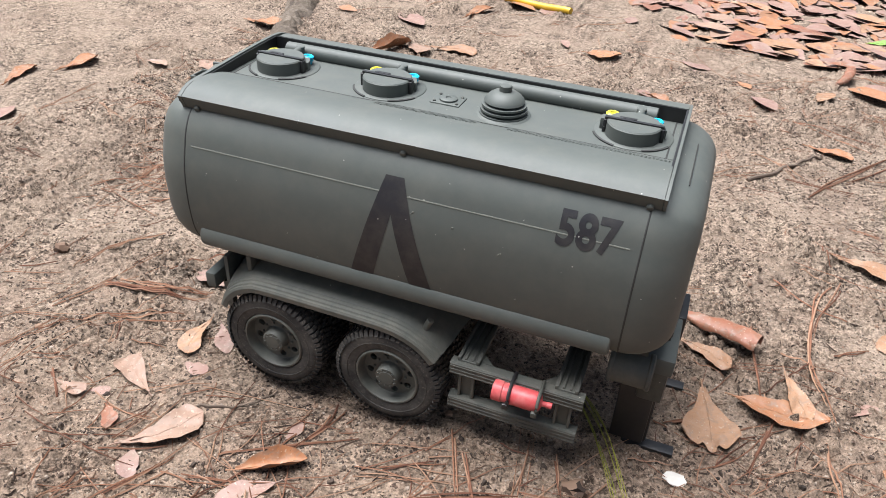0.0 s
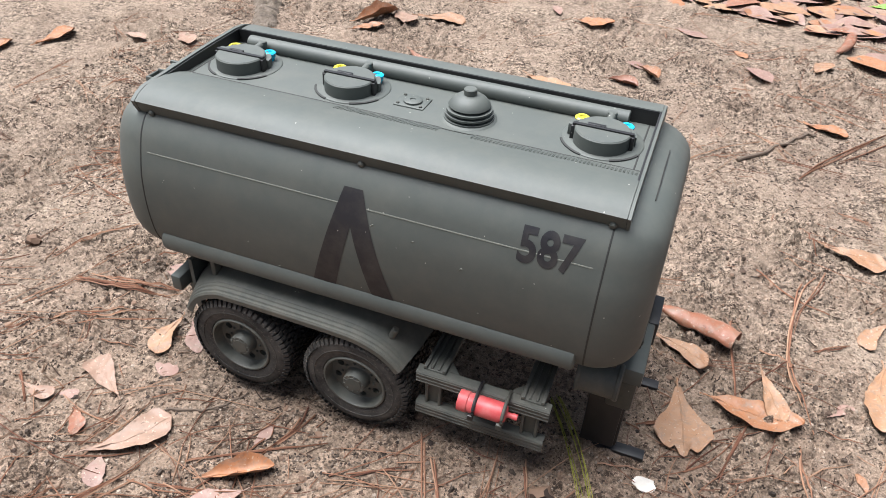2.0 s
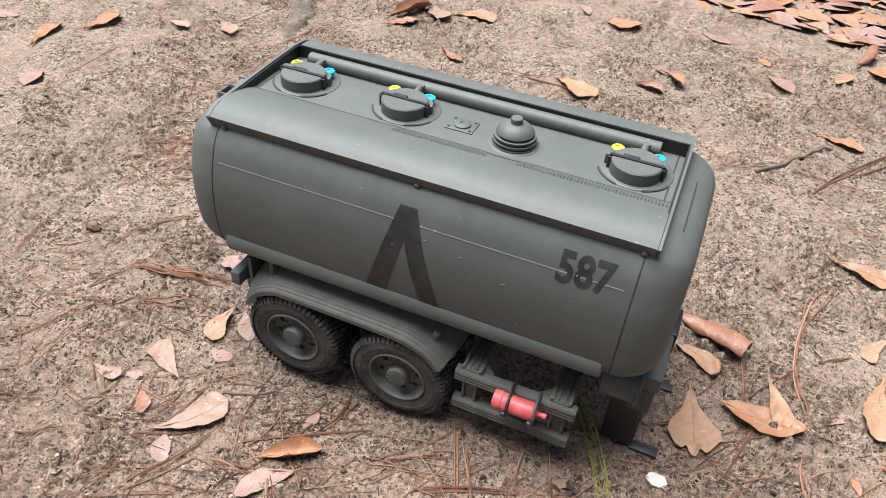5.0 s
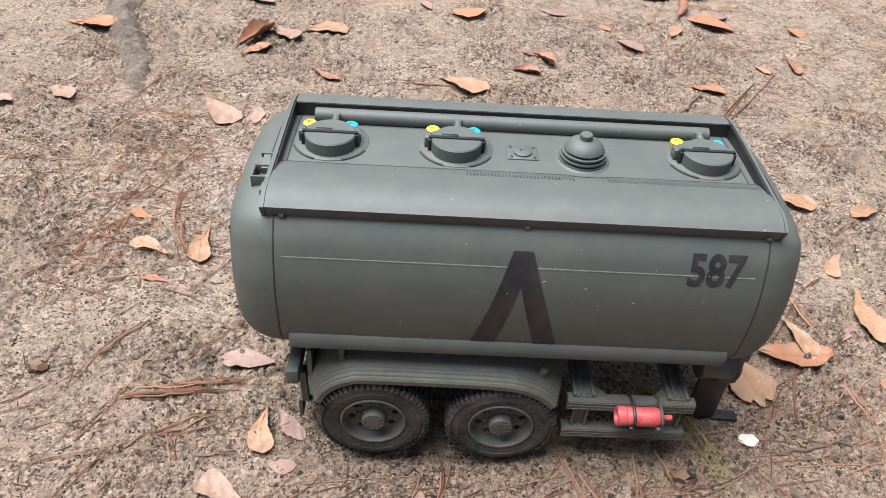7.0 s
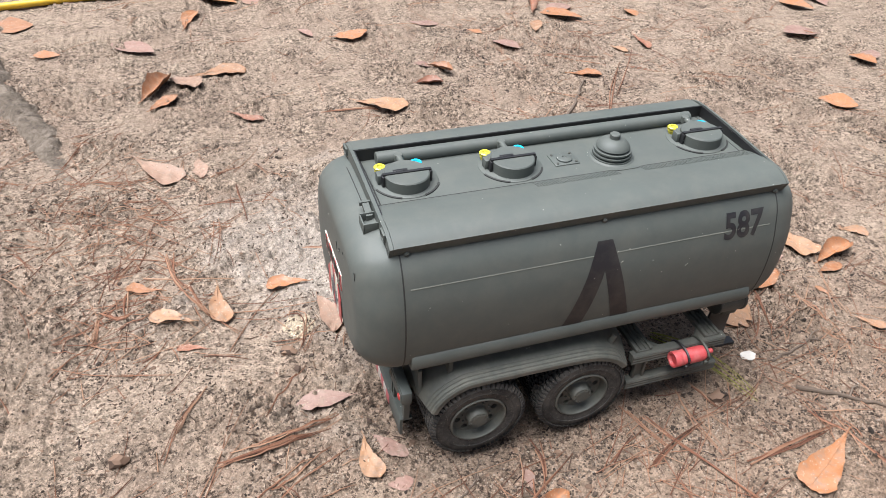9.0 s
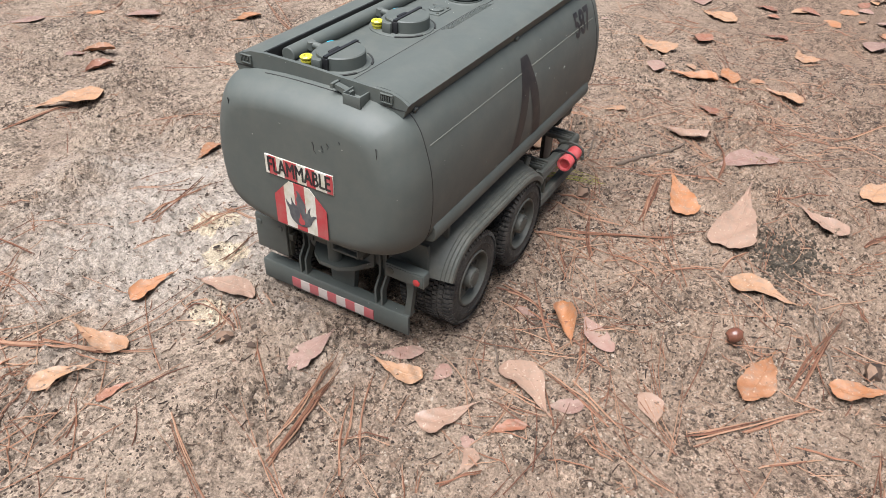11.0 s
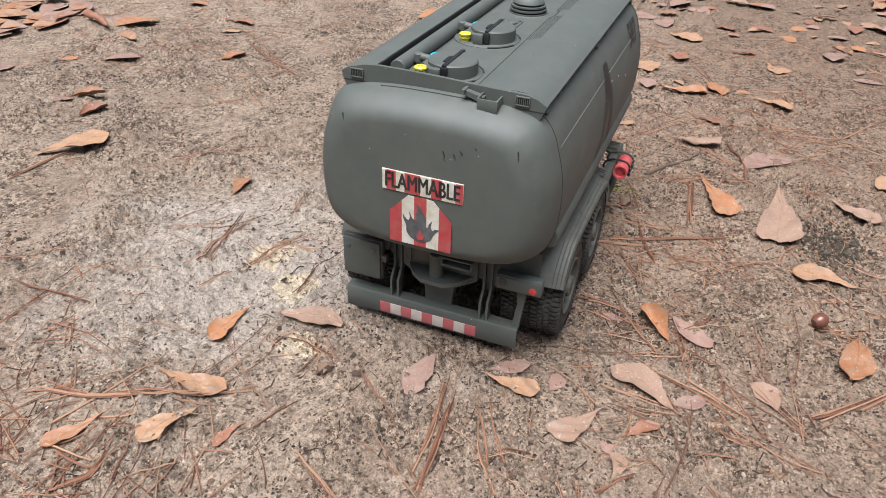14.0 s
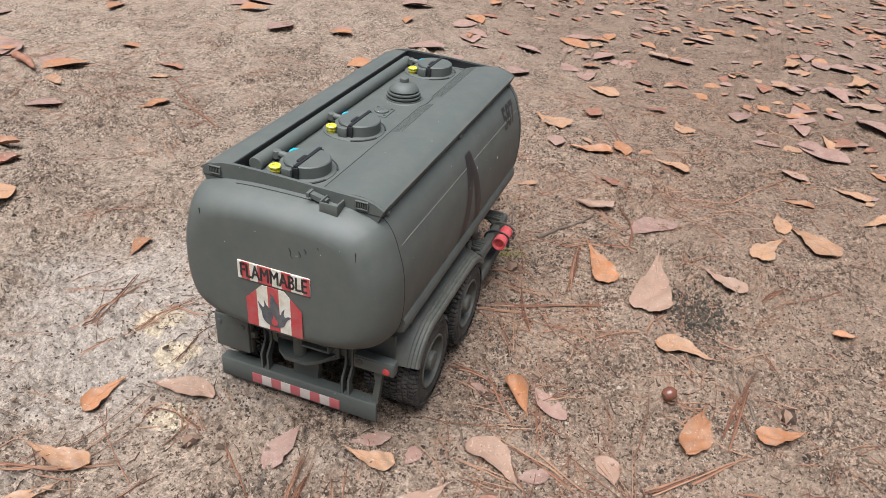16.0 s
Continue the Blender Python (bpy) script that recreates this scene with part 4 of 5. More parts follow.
for x in (96, 164):
    bm = B()
    box(bm, x, x + 15, -85, -28, 66.2, 69.6, 0.6)
    box(bm, x - 0.4, x + 2.2, -85, -28, 68, 71.4, 0.5)
    box(bm, x + 4.4, x + 6.0, -84, -28, 69, 70.9, 0.4)
    box(bm, x + 9.2, x + 10.8, -84, -28, 69, 70.9, 0.4)
    box(bm, x + 12.8, x + 15.4, -85, -28, 68, 71.4, 0.5)
    g = 1 if x < 130 else -1
    cx = x + 15 if g > 0 else x
    slab(bm, [(cx, -81, 66.6), (cx + g * 9, -81, 66.6), (cx, -71, 66.6)], (0, 0, 1.8))
    part("step_arm", bm, olive_dusty, trailer)
    bm = B()
    ux = x + 1.5 if x < 130 else x + 2
    box(bm, ux, ux + 11.5, -83.4, -81.4, 34, 60, 0.4)
    box(bm, ux, ux + 2, -86, -81.4, 34, 60, 0.4)
    box(bm, ux + 9.5, ux + 11.5, -86, -81.4, 34, 60, 0.4)
    part("step_upright", bm, olive_dusty, trailer)

# red extinguisher lashed to the step rail
bm = B()
m = axis_pose((125.5, -96.0, 63.0), (1, 0, 0)) @ Matrix.Diagonal((0.74, 0.74, 0.86, 1))
lathe(bm, [(0, 3.0), (6.2, 3.0), (7.2, 0.2), (9.2, 0.0), (9.6, 1.0), (9.6, 7.2), (8.9, 7.9), (8.9, 9.2), (9.3, 9.8), (9.3, 33), (8.8, 35.4), (7.0, 37.6), (3.2, 38.4), (2.6, 39), (2.4, 42), (2.9, 42.4), (2.9, 46.2), (0, 46.4)], m, 36)
ext = part("fire_extinguisher", bm, red_plastic, trailer, "faded red toy fire extinguisher")
for x in (136.0, 155.5):
    bm = B()
    pts = []
    for k in range(25):
        a = 2 * math.pi * k / 24
        pts.append((x + 1.2 * math.sin(a * 0.5), -91.0 + 13.0 * math.cos(a), 63.2 + 8.1 * math.sin(a)))
    tube(bm, pts, 1.15, 8)
    box(bm, x - 2.0, x + 2.0, -105.2, -102.6, 56.6, 60.8, 0.6)
    part("cable_tie", bm, black_plastic if x < 150 else dark_olive, ext, "dark cable tie")


# tail: bumper, lamp bar, plate, coupling
bm = B()
sweep(bm, [[(x, y, z) for x, z in ((-106, 9.5), (-106.6, 10.4), (-106.6, 27.2), (-105.6, 28.6), (-96, 28.6), (-96, 26.8), (-104, 26.8), (-104, 9.5))] for y in (-66, 80.5)])
bumper = part("bumper", bm, olive, trailer, "olive rear bumper bar with striped tape")
for k in range(9):
    y = 50.0 - 9.25 * k
    bm = B()
    box(bm, -107.15, -106.3, y - 9.25, y, 11.6, 21.4, 0.1)
    part("red_tape" if k % 2 == 0 else "white_tape", bm, faded_red if k % 2 == 0 else faded_white, bumper)
bm = B()
box(bm, -109.5, -101, -82, -47.0, 65.4, 78.6, 1.4)
box(bm, -110.2, -109.2, -80.8, -48.2, 66.8, 77.2, 0.5)
bar = part("lamp_bar", bm, olive, trailer, "olive tail lamp bar")
bm = B()
lathe(bm, [(0, 1.2), (2.4, 1.0), (3.0, 0.5), (3.1, 0), (0, 0)], axis_pose((-110.1, -75.6, 70.4), (-1, 0, 0)), 20)
part("tail_lamp", bm, red_lens, bar, "round red tail lamp")
bm = B()
lathe(bm, [(0, 1.0), (2.4, 0.9), (3.3, 0.5), (3.3, 0), (0, 0)], axis_pose((-110.1, -52.6, 72.6), (-1, 0, 0)), 20)
part("lamp_socket", bm, dark_olive, bar)
bm = B()
slab(bm, [(-103.5, -62, 64.5), (-103.5, -70, 64.5), (-103.5, -68.5, 50), (-103.5, -66, 28), (-103.5, -60.5, 28), (-103.5, -63.5, 50)], (5, 0, 0))
part("bumper_stay", bm, olive, bumper)
bm = B()
box(bm, -109.5, -106.8, 48.5, 80.5, 44.6, 77.5, 0.8)
plate = part("blank_plate", bm, olive, trailer, "blank olive rear plate with two bolts")
part("plate_rim", box(B(), -106.9, -101.5, 47.3, 81.7, 43.6, 78.8, 1.2), dark_olive, plate)
for y in (76.0, 54.0):
    bm = B()
    lathe(bm, [(0, 1.1), (1.8, 1.0), (2.4, 0.4), (2.4, 0), (0, 0)], axis_pose((-109.4, y, 70.5), (-1, 0, 0)), 16)
    part("bolt", bm, olive, plate)
bm = B()
box(bm, -107, -102, 44, 80, 60, 66, 0.6)
part("plate_arm", bm, dark_olive, plate)
for y in (38.0, -37.5):
    bm = B()
    for o in (-2.9, 2.9):
        prof = [(-98, 88), (-98, 54), (-105, 44), (-105, 27.4), (-99, 27.4), (-99, 41), (-92, 52), (-92, 88)]
        slab(bm, [(x, y + o - 0.9, z) for x, z in prof], (0, 1.8, 0))
    box(bm, -94, -91.5, y - 3.2, y + 3.2, 50, 88, 0.3)
    part("bumper_bracket", bm, olive, bumper)
bm = B()
slab(bm, [(-98, -29, 58), (-98, -29, 86), (-98, 33, 86), (-98, 33, 58), (-98, 15, 46), (-98, 13, 24), (-98, -8, 24), (-98, -10, 46)], (6, 0, 0))
coup = part("coupling_block", bm, olive, trailer, "olive rear tow coupling")
bm = B()
slab(bm, [(-98, -26, 58), (-110, -18, 58), (-117, -8, 58), (-117, 10, 58), (-110, 20, 58), (-98, 28, 58)], (0, 0, 3.5))
part("coupling_jaw", bm, olive, coup)
bm = B()
rod(bm, (-108, 1, 61), (-108, 1, 82), 5.4, 22)
part("coupling_pin", bm, olive, coup)
bm = B()
box(bm, -122, -100, -32, -8, 82.0, 84.0, 0.4)
box(bm, -122, -100, -32.4, -7.6, 88.2, 89.6, 0.4)
box(bm, -104, -102, -32, -8, 82, 89.5, 0.2)
box(bm, -122, -100, -32.4, -30.8, 82, 89.5, 0.4)
box(bm, -122, -100, -9.2, -7.6, 82, 89.5, 0.4)
part("drip_tray", bm, olive, coup, "small open tray under the tank")

# cross panel behind the lamp bar and plate
bm = B()
slab(bm, [(-95, y, z) for y, z in ((66, 94), (-76, 94), (-76, 66), (-62, 61), (-44, 55), (-30, 60), (28, 60), (40, 60), (48, 66), (66, 66))], (3, 0, 0))
part("rear_cross_panel", bm, olive, trailer, "olive rear cross panel under the tank")

# ---- leaves ----
# each: stem x, stem y, heading in degrees, length, width (mm), tone
SPOON_a = [
    (-135, -51, -85, 44, 21, 0), (-200, -161, 2, 29, 13, 3), (-117, -194, 55, 64, 31, 3), (232, 89, -29, 58, 22, 0), (322, 75, -68, 53, 19, 0),
    (370, 274, -13, 63, 30, 0), (-675, 324, 85, 73, 35, 1), (-230, 662, 12, 84, 40, 0), (-187, 541, -34, 53, 17, 2), (-10, 539, -34, 88, 42, 0),
    (351, 555, -8, 61, 29, 1), (-699, 252, 103, 76, 27, 1), (-576, 659, -19, 92, 41, 1), (397, -45, -48, 34, 16, 0),
]
SPOON_b = [
    (495, 90, -27, 39, 19, 0), (272, -304, -114, 57, 27, 3), (111, -330, 82, 60, 29, 0), (567, -81, -79, 72, 35, 1), (564, -213, -106, 58, 23, 0),
    (887, -386, -90, 66, 32, 1), (457, -405, -143, 92, 44, 0), (607, -469, -106, 58, 28, 0), (1352, -111, -93, 53, 25, 1), (1003, -505, -80, 85, 38, 3),
    (530, -399, -90, 44, 20, 1), (-235, 172, -87, 60, 23, 0), (-258, 114, 160, 46, 20, 0), (-285, 168, 147, 46, 15, 1),
]
SPOON_c = [
    (-250, 82, 166, 30, 10, 2), (-141, 153, 173, 47, 21, 1), (811, -165, -102, 46, 18, 2), (487, -494, -44, 68, 22, 0), (546, 682, -89, 61, 20, 2),
    (-232, 848, 74, 92, 29, 1), (174, 1240, -22, 88, 28, 1),
]
SPOON = SPOON_a + SPOON_b + SPOON_c

WIDE_a = [
    (-151, -162, -48, 29, 12, 2), (-105, -187, -56, 28, 17, 4), (5, -173, -129, 48, 21, 4), (-14, -138, 85, 22, 10, 4), (-128, -102, -1, 23, 14, 4),
    (-128, -51, -47, 38, 15, 4), (284, 35, -4, 73, 31, 1), (415, 27, 8, 38, 15, 1), (403, -7, 114, 18, 7, 1), (376, 51, 41, 25, 10, 4),
    (-582, 406, -6, 42, 18, 3), (-490, 411, 34, 27, 16, 4), (-265, 670, -52, 67, 40, 3), (-295, 564, 41, 56, 22, 1),
]
WIDE_b = [
    (112, 637, -17, 31, 19, 4), (257, 774, -41, 29, 17, 1), (372, 725, 62, 51, 26, 0), (7, 781, -7, 65, 39, 1), (160, 830, -16, 57, 27, 4),
    (-510, 441, -36, 48, 29, 3), (39, -323, 171, 68, 27, 1), (-81, -263, 34, 33, 20, 3), (322, -208, -43, 86, 38, 4), (635, -147, -157, 71, 28, 1),
    (484, -393, -174, 60, 24, 0), (1418, -318, -110, 47, 28, 0), (1144, -132, -112, 52, 31, 3), (618, -395, -107, 44, 26, 3),
]
WIDE_c = [
    (-140, 131, -83, 60, 24, 3), (-132, -11, 178, 52, 21, 4), (888, -53, -121, 75, 45, 0), (-238, 433, -87, 46, 20, 3), (-173, -157, 34, 16, 10, 4),
    (702, -531, -130, 38, 16, 1), (955, -128, -115, 46, 22, 2), (485, -149, -132, 39, 18, 2), (507, 262, -155, 47, 22, 0), (488, 654, -77, 43, 20, 0),
]
WIDE = WIDE_a + WIDE_b + WIDE_c

FAN_a = [
    (-128, -141, 150, 50, 23, 3), (420, 129, -88, 80, 34, 0), (429, 181, -123, 39, 17, 0), (-317, 456, -49, 83, 38, 3), (284, -253, -179, 115, 46, 3),
    (275, -170, -153, 81, 32, 1), (47, -412, 126, 53, 21, 1), (763, -230, -147, 50, 30, 0), (407, -401, 157, 80, 32, 0), (807, -467, -159, 50, 25, 0),
    (1128, -531, -26, 92, 37, 0), (1172, -408, -18, 86, 34, 0), (11, 282, 12, 39, 19, 1), (672, -1, -111, 70, 42, 0),
]
FAN = FAN_a

FOLDED_a = [
    (-33, -178, 34, 53, 21, 1), (421, 40, 16, 67, 27, 1), (-305, 592, 63, 92, 37, 1), (99, 578, -9, 45, 27, 2), (133, 626, -45, 47, 25, 1),
    (212, -465, 104, 25, 15, 1),
]
FOLDED = FOLDED_a

ROLLED_a = [
    (233, 118, -20, 74, 22, 2), (402, 807, 70, 72, 16, 2), (392, -131, -96, 55, 16, 3),
]
ROLLED = ROLLED_a

LOBED_a = [
    (263, 43, -79, 73, 41, 0),
]
LOBED = LOBED_a


def leaf_outline(kind, u):
    """Half width at u along the blade, for a blade 1 long and about 0.42 wide."""
    if kind == "spoon":
        w = float(np.interp(u, [0, 0.15, 0.35, 0.55, 0.72, 0.85, 0.94, 1], [0.02, 0.045, 0.10, 0.168, 0.205, 0.195, 0.14, 0.03]))
    elif kind == "fan":
        w = float(np.interp(u, [0, 0.12, 0.4, 0.7, 0.86, 0.95, 1], [0.015, 0.035, 0.115, 0.195, 0.215, 0.185, 0.12]))
    elif kind in ("wide", "folded"):
        w = 0.02 + 0.19 * math.sin(math.pi * u**1.35) ** 0.72
    elif kind == "lobed":
        w = float(np.interp(u, [0, 0.12, 0.35, 0.6, 0.8, 1], [0.02, 0.045, 0.105, 0.205, 0.235, 0.185]))
    else:
        w = 0.03 + 0.26 * math.sin(math.pi * u**1.1) ** 0.7
    return w


def leaf_mesh(kind, mat, seed):
    """A dry leaf of unit length on x (in units of 100 mm), cupped and curled, with a raised midrib, stalk and torn edge."""
    rng = random.Random(seed)
    nu, nv = 18, (24 if kind == "lobed" else 10)
    curl, cup, twist = rng.uniform(-0.4, 0.6), rng.uniform(0.05, 0.35), rng.uniform(-0.25, 0.25)
    if kind == "rolled":
        curl, cup, twist = 0.1, 0.0, 0.0
    if kind == "folded":
        curl, cup = rng.uniform(0.6, 1.0), rng.uniform(0.75, 1.1)
    if kind == "lobed":
        curl, cup, twist = 0.15, 0.12, 0.05
    bend = rng.uniform(-0.16, 0.16)
    tear_side, tear_at = rng.choice((-1, 1)), rng.uniform(0.3, 0.9)
    tear = rng.choice((0, 0, 0.12, 0.25)) if kind in ("wide", "folded") else 0.0
    ph = rng.uniform(0, 6)
    bm = B()
    grids = []
    for layer in (0, 1):
        rows = []
        for i in range(nu + 1):
            u = 1 - (1 - i / nu) ** 1.7
            row = []
            for j in range(nv + 1):
                v = (j / nv - 0.5) * 2
                w = leaf_outline(kind, u)
                if i < nu:
                    w *= 1 + (0.02 if kind == "lobed" else 0.05) * math.sin(13 * u + ph + v) + (0.01 if kind == "lobed" else 0.025) * math.sin(37 * u + ph * 2 + 2 * v)
                if kind not in ("lobed", "rolled") and 2 < i < nu - 1:
                    w *= 1 - 0.16 * max(0.0, noise.noise(Vector((7 * u + ph, 3.0 * (1 if v > 0 else -1), seed * 0.37))))
                    w *= 1 + 0.07 * noise.noise(Vector((19 * u + ph, 5.0 * (1 if v > 0 else -1), seed * 0.73)))
                if v * tear_side > 0:
                    w *= 1 - tear * math.exp(-((u - tear_at) / 0.09) ** 2)
                x = 0.08 + 0.92 * u
                if kind == "lobed":
                    x = 0.08 + 0.92 * u * (1 - u**3 * (1 - float(np.interp(abs(v), [0, 0.16, 0.30, 0.55, 0.8, 1], [1, 0.97, 0.86, 0.93, 0.87, 0.74]))))
                y = w * v
                a = cup * abs(v)
                z = w * abs(v) * math.sin(min(a, 2.8))
                y = w * v * (1 - 0.12 * a)
                if kind == "rolled":
                    rr = 0.022 + 0.062 * u**0.7 + 0.02 * math.sin(math.pi * u)
                    y, z = rr * math.sin(1.9 * v + 0.5 * u), rr * math.cos(1.9 * v + 0.5 * u)
                z += 0.10 * curl * (u - 0.35) ** 2 + 0.018 * math.sin(9 * u + ph) * abs(v) + 0.012 * math.sin(21 * u + 5 * v + ph)
                z += twist * y * u * 0.5
                z += 0.006 * max(0, 1 - abs(v) * 5)
                y += bend * math.sin(math.pi * u) * 0.6
                row.append(bm.verts.new((100 * x, 100 * y, 100 * z - (0.45 if layer else 0))))
            rows.append(row)
        for i in range(nu):
            for j in range(nv):
                q = (rows[i][j], rows[i + 1][j], rows[i + 1][j + 1], rows[i][j + 1])
                bm.faces.new(q if layer == 0 else q[::-1])
        grids.append(rows)
    a, b = grids
    rim = [(i, 0) for i in range(nu + 1)] + [(nu, j) for j in range(1, nv + 1)] + [(i, nv) for i in range(nu - 1, -1, -1)] + [(0, j) for j in range(nv - 1, 0, -1)]
    for (i, j), (k, m) in zip(rim, rim[1:] + rim[:1]):
        bm.faces.new((a[i][j], a[k][m], b[k][m], b[i][j]))
    if kind != "rolled":
        rib = [a[i][nv // 2].co.copy() for i in range(nu)]
        tube(bm, [(p.x, p.y, p.z + 0.12) for p in rib], 0.75, 6, 0.25)
    tube(bm, [(-4, bend * 10, 1.5), (2, 0, 0.6), (9, bend * 8, 0.4), (14, bend * 20, 0.6)], 0.9, 6, 0.7)
    low = min(v.co.z for v in bm.verts)
    for v in bm.verts:
        v.co.z -= low
    return finish(bm, mat, 60)


LEAF_BANK = {}


def leaf_data(kind, tone, pick):
    key = (kind, tone, pick)
    if key not in LEAF_BANK:
        LEAF_BANK[key] = leaf_mesh(kind, LEAF_MATS[tone] if tone < 5 else green_leaf, hash_seed(kind, tone, pick))
    return LEAF_BANK[key]


def hash_seed(kind, tone, pick):
    return {"spoon": 1, "wide": 2, "lobed": 3, "rolled": 4, "fan": 5, "folded": 6}[kind] * 1000 + tone * 100 + pick


TONE_WORDS = ["tan dry oak leaf lying flat on the soil", "orange-brown dry fallen leaf on the soil", "red-brown curled fallen leaf on the soil",
              "pale sun-bleached fallen leaf on the soil", "pinkish half-decayed leaf pressed into the soil"]
rng = random.Random(5)
for kind, rows in (("spoon", SPOON), ("wide", WIDE), ("fan", FAN), ("folded", FOLDED), ("lobed", LOBED), ("rolled", ROLLED)):
    for x, y, turn, length, width, tone in rows:
        o = new("fallen_leaf", leaf_data(kind, tone, rng.randrange(4)))
        a = radians(turn)
        hx, hy = x + math.cos(a) * length, y + math.sin(a) * length
        z0, z1 = gz(x, y), gz(hx, hy)
        us, vs = np.meshgrid(np.linspace(0.1, 1, 10), np.linspace(-0.16, 0.16, 5))
        over = ground_height(x + (us * math.cos(a) - vs * math.sin(a)) * length, y + (us * math.sin(a) + vs * math.cos(a)) * length) - (z0 + (z1 - z0) * us)
        lift = max(0.0, float(np.percentile(over, 93)))
        s = length / 100
        flat = 0.45 if tone == 4 else 1.0
        o.matrix_basis = pose(x * MM, y * MM, (z0 + lift * (0.5 if tone == 4 else 0.85) + 0.3) * MM, rng.uniform(-3, 3), -math.degrees(math.atan2(z1 - z0, length)), turn) @ Matrix.Diagonal((s, width / 100 / (0.17 if kind == "rolled" else 0.42), s * flat, 1))
        tagged(o, TONE_WORDS[tone], "leaf", "fallen leaves")

o = new("fallen_leaf", leaf_data("wide", 5, 0))
o.matrix_basis = pose(0.468, 1.075, (gz(470, 1080) + 6) * MM, 0, -4, 15) @ Matrix.Diagonal((0.5, 0.6, 0.5, 1))
tagged(o, "fresh green leaf lying on the brown litter", "leaf")

# ---- litter that nobody could count ----


def fill_mesh(name, verts, faces, mat, label):
    me = bpy.data.meshes.new(name)
    me.from_pydata((np.array(verts) * MM).tolist(), [], faces)
    me.materials.append(mat)
    me.update()
    return tagged(new(name, me), label, name.replace("_", " "), kind="stuff")


def add_strip(verts, faces, pts, w, thick):
    """A thin three-sided needle along points."""
    base = len(verts)
    n = len(pts)
    for i, p in enumerate(pts):
        q, r = pts[min(i + 1, n - 1)], pts[max(i - 1, 0)]
        dx, dy = q[0] - r[0], q[1] - r[1]
        d = math.hypot(dx, dy) or 1
        k = w * (1 - 0.6 * (i / (n - 1)) ** 3)
        sx, sy = -dy / d * k, dx / d * k
        verts += [(p[0] + sx, p[1] + sy, p[2]), (p[0] - sx, p[1] - sy, p[2]), (p[0], p[1], p[2] + thick)]
    for i in range(n - 1):
        a, b = base + 3 * i, base + 3 * i + 3
        faces += [(a, b, b + 2, a + 2), (a + 2, b + 2, b + 1, a + 1), (a + 1, b + 1, b, a)]
    faces += [(base, base + 2, base + 1), (base + 3 * n - 3, base + 3 * n - 2, base + 3 * n - 1)]


def under_trailer(x, y, pad=0):
    return -112 - pad < x < 236 + pad and -96 - pad < y < 96 + pad


def near_zone(rng):
    while True:
        x, y = rng.uniform(-560, 760), rng.uniform(-500, 800)
        if rng.random() < 0.35 + 0.65 * math.exp(-((x - 30) ** 2 + (y + 120) ** 2) / 330**2) + 0.8 * float(value_noise(x / 60.0, y / 60.0, 1)):
            return x, y


def needle(verts, faces, rng, x, y, turn, length, w=0.62, high=0.6):
    a, bend = radians(turn), rng.gauss(0, 0.35)
    pts = []
    n = 9
    px, py = x, y
    for i in range(n):
        pts.append((px, py, gz(px, py) + high + 0.5))
        px, py = px + math.cos(a) * length / (n - 1), py + math.sin(a) * length / (n - 1)
        a += bend / n
    zs = [p[2] for p in pts]
    sm = [max(zs[i], (zs[max(i - 1, 0)] + zs[min(i + 1, n - 1)]) / 2) for i in range(n)]
    add_strip(verts, faces, [(p[0], p[1], z) for p, z in zip(pts, sm)], w, w * 1.3)


rng = random.Random(21)
verts, faces = [], []
for k in range(1150):
    while True:
        x, y = rng.uniform(-620, 900), rng.uniform(-500, 1050)
        p = 0.28 + (0.6 if y < -40 else 0) + (0.35 if x > 240 else 0) + (0.5 if x < -160 and 200 < y < 450 else 0) + 0.9 * float(value_noise(x / 120.0, y / 120.0, 3))
        if rng.random() < p + 1.2 * math.exp(-(((x + 350) / 70) ** 2 + ((y - 320) / 90) ** 2)) and not under_trailer(x, y, 6):
            break
    turn = rng.gauss(20, 55)
    length = rng.choice((10, 14, 20, 26, 36, 50, 75, 105)) * rng.uniform(0.7, 1.2)
    for q in range(rng.choice((1, 1, 1, 2, 3))):
        needle(verts, faces, rng, x + rng.uniform(-4, 4), y + rng.uniform(-4, 4), turn + rng.uniform(-7, 7), length, rng.uniform(0.28, 0.52), rng.uniform(0, 1.0))
for cx, cy, sx, sy, count in ((-350, 320, 55, 85, 210), (140, -330, 80, 60, 60), (310, -50, 80, 50, 110), (-150, -190, 60, 50, 45), (480, -210, 90, 80, 140), (-330, 130, 50, 50, 120), (60, -160, 90, 30, 90)):
    for k in range(count):
        x, y = rng.gauss(cx, sx), rng.gauss(cy, sy)
        if not under_trailer(x, y, 4):
            needle(verts, faces, rng, x, y, rng.gauss(25, 60), rng.choice((12, 20, 30, 45, 65)) * rng.uniform(0.7, 1.2), rng.uniform(0.3, 0.55), rng.uniform(0, 1.5))
fill_mesh("pine_needles", verts, faces, needle_mat, "scattered dry red-brown pine needles on the soil")

verts, faces = [], []
for k in range(5200):
    x, y = near_zone(rng)
    if not under_trailer(x, y, -20):
        needle(verts, faces, rng, x, y, rng.uniform(0, 360), rng.choice((3, 4, 6, 8, 12)) * rng.uniform(0.7, 1.3), rng.uniform(0.25, 0.6), 0.1)
fill_mesh("litter_bits", verts, faces, bark_mat, "tiny dark broken twig and bark bits")


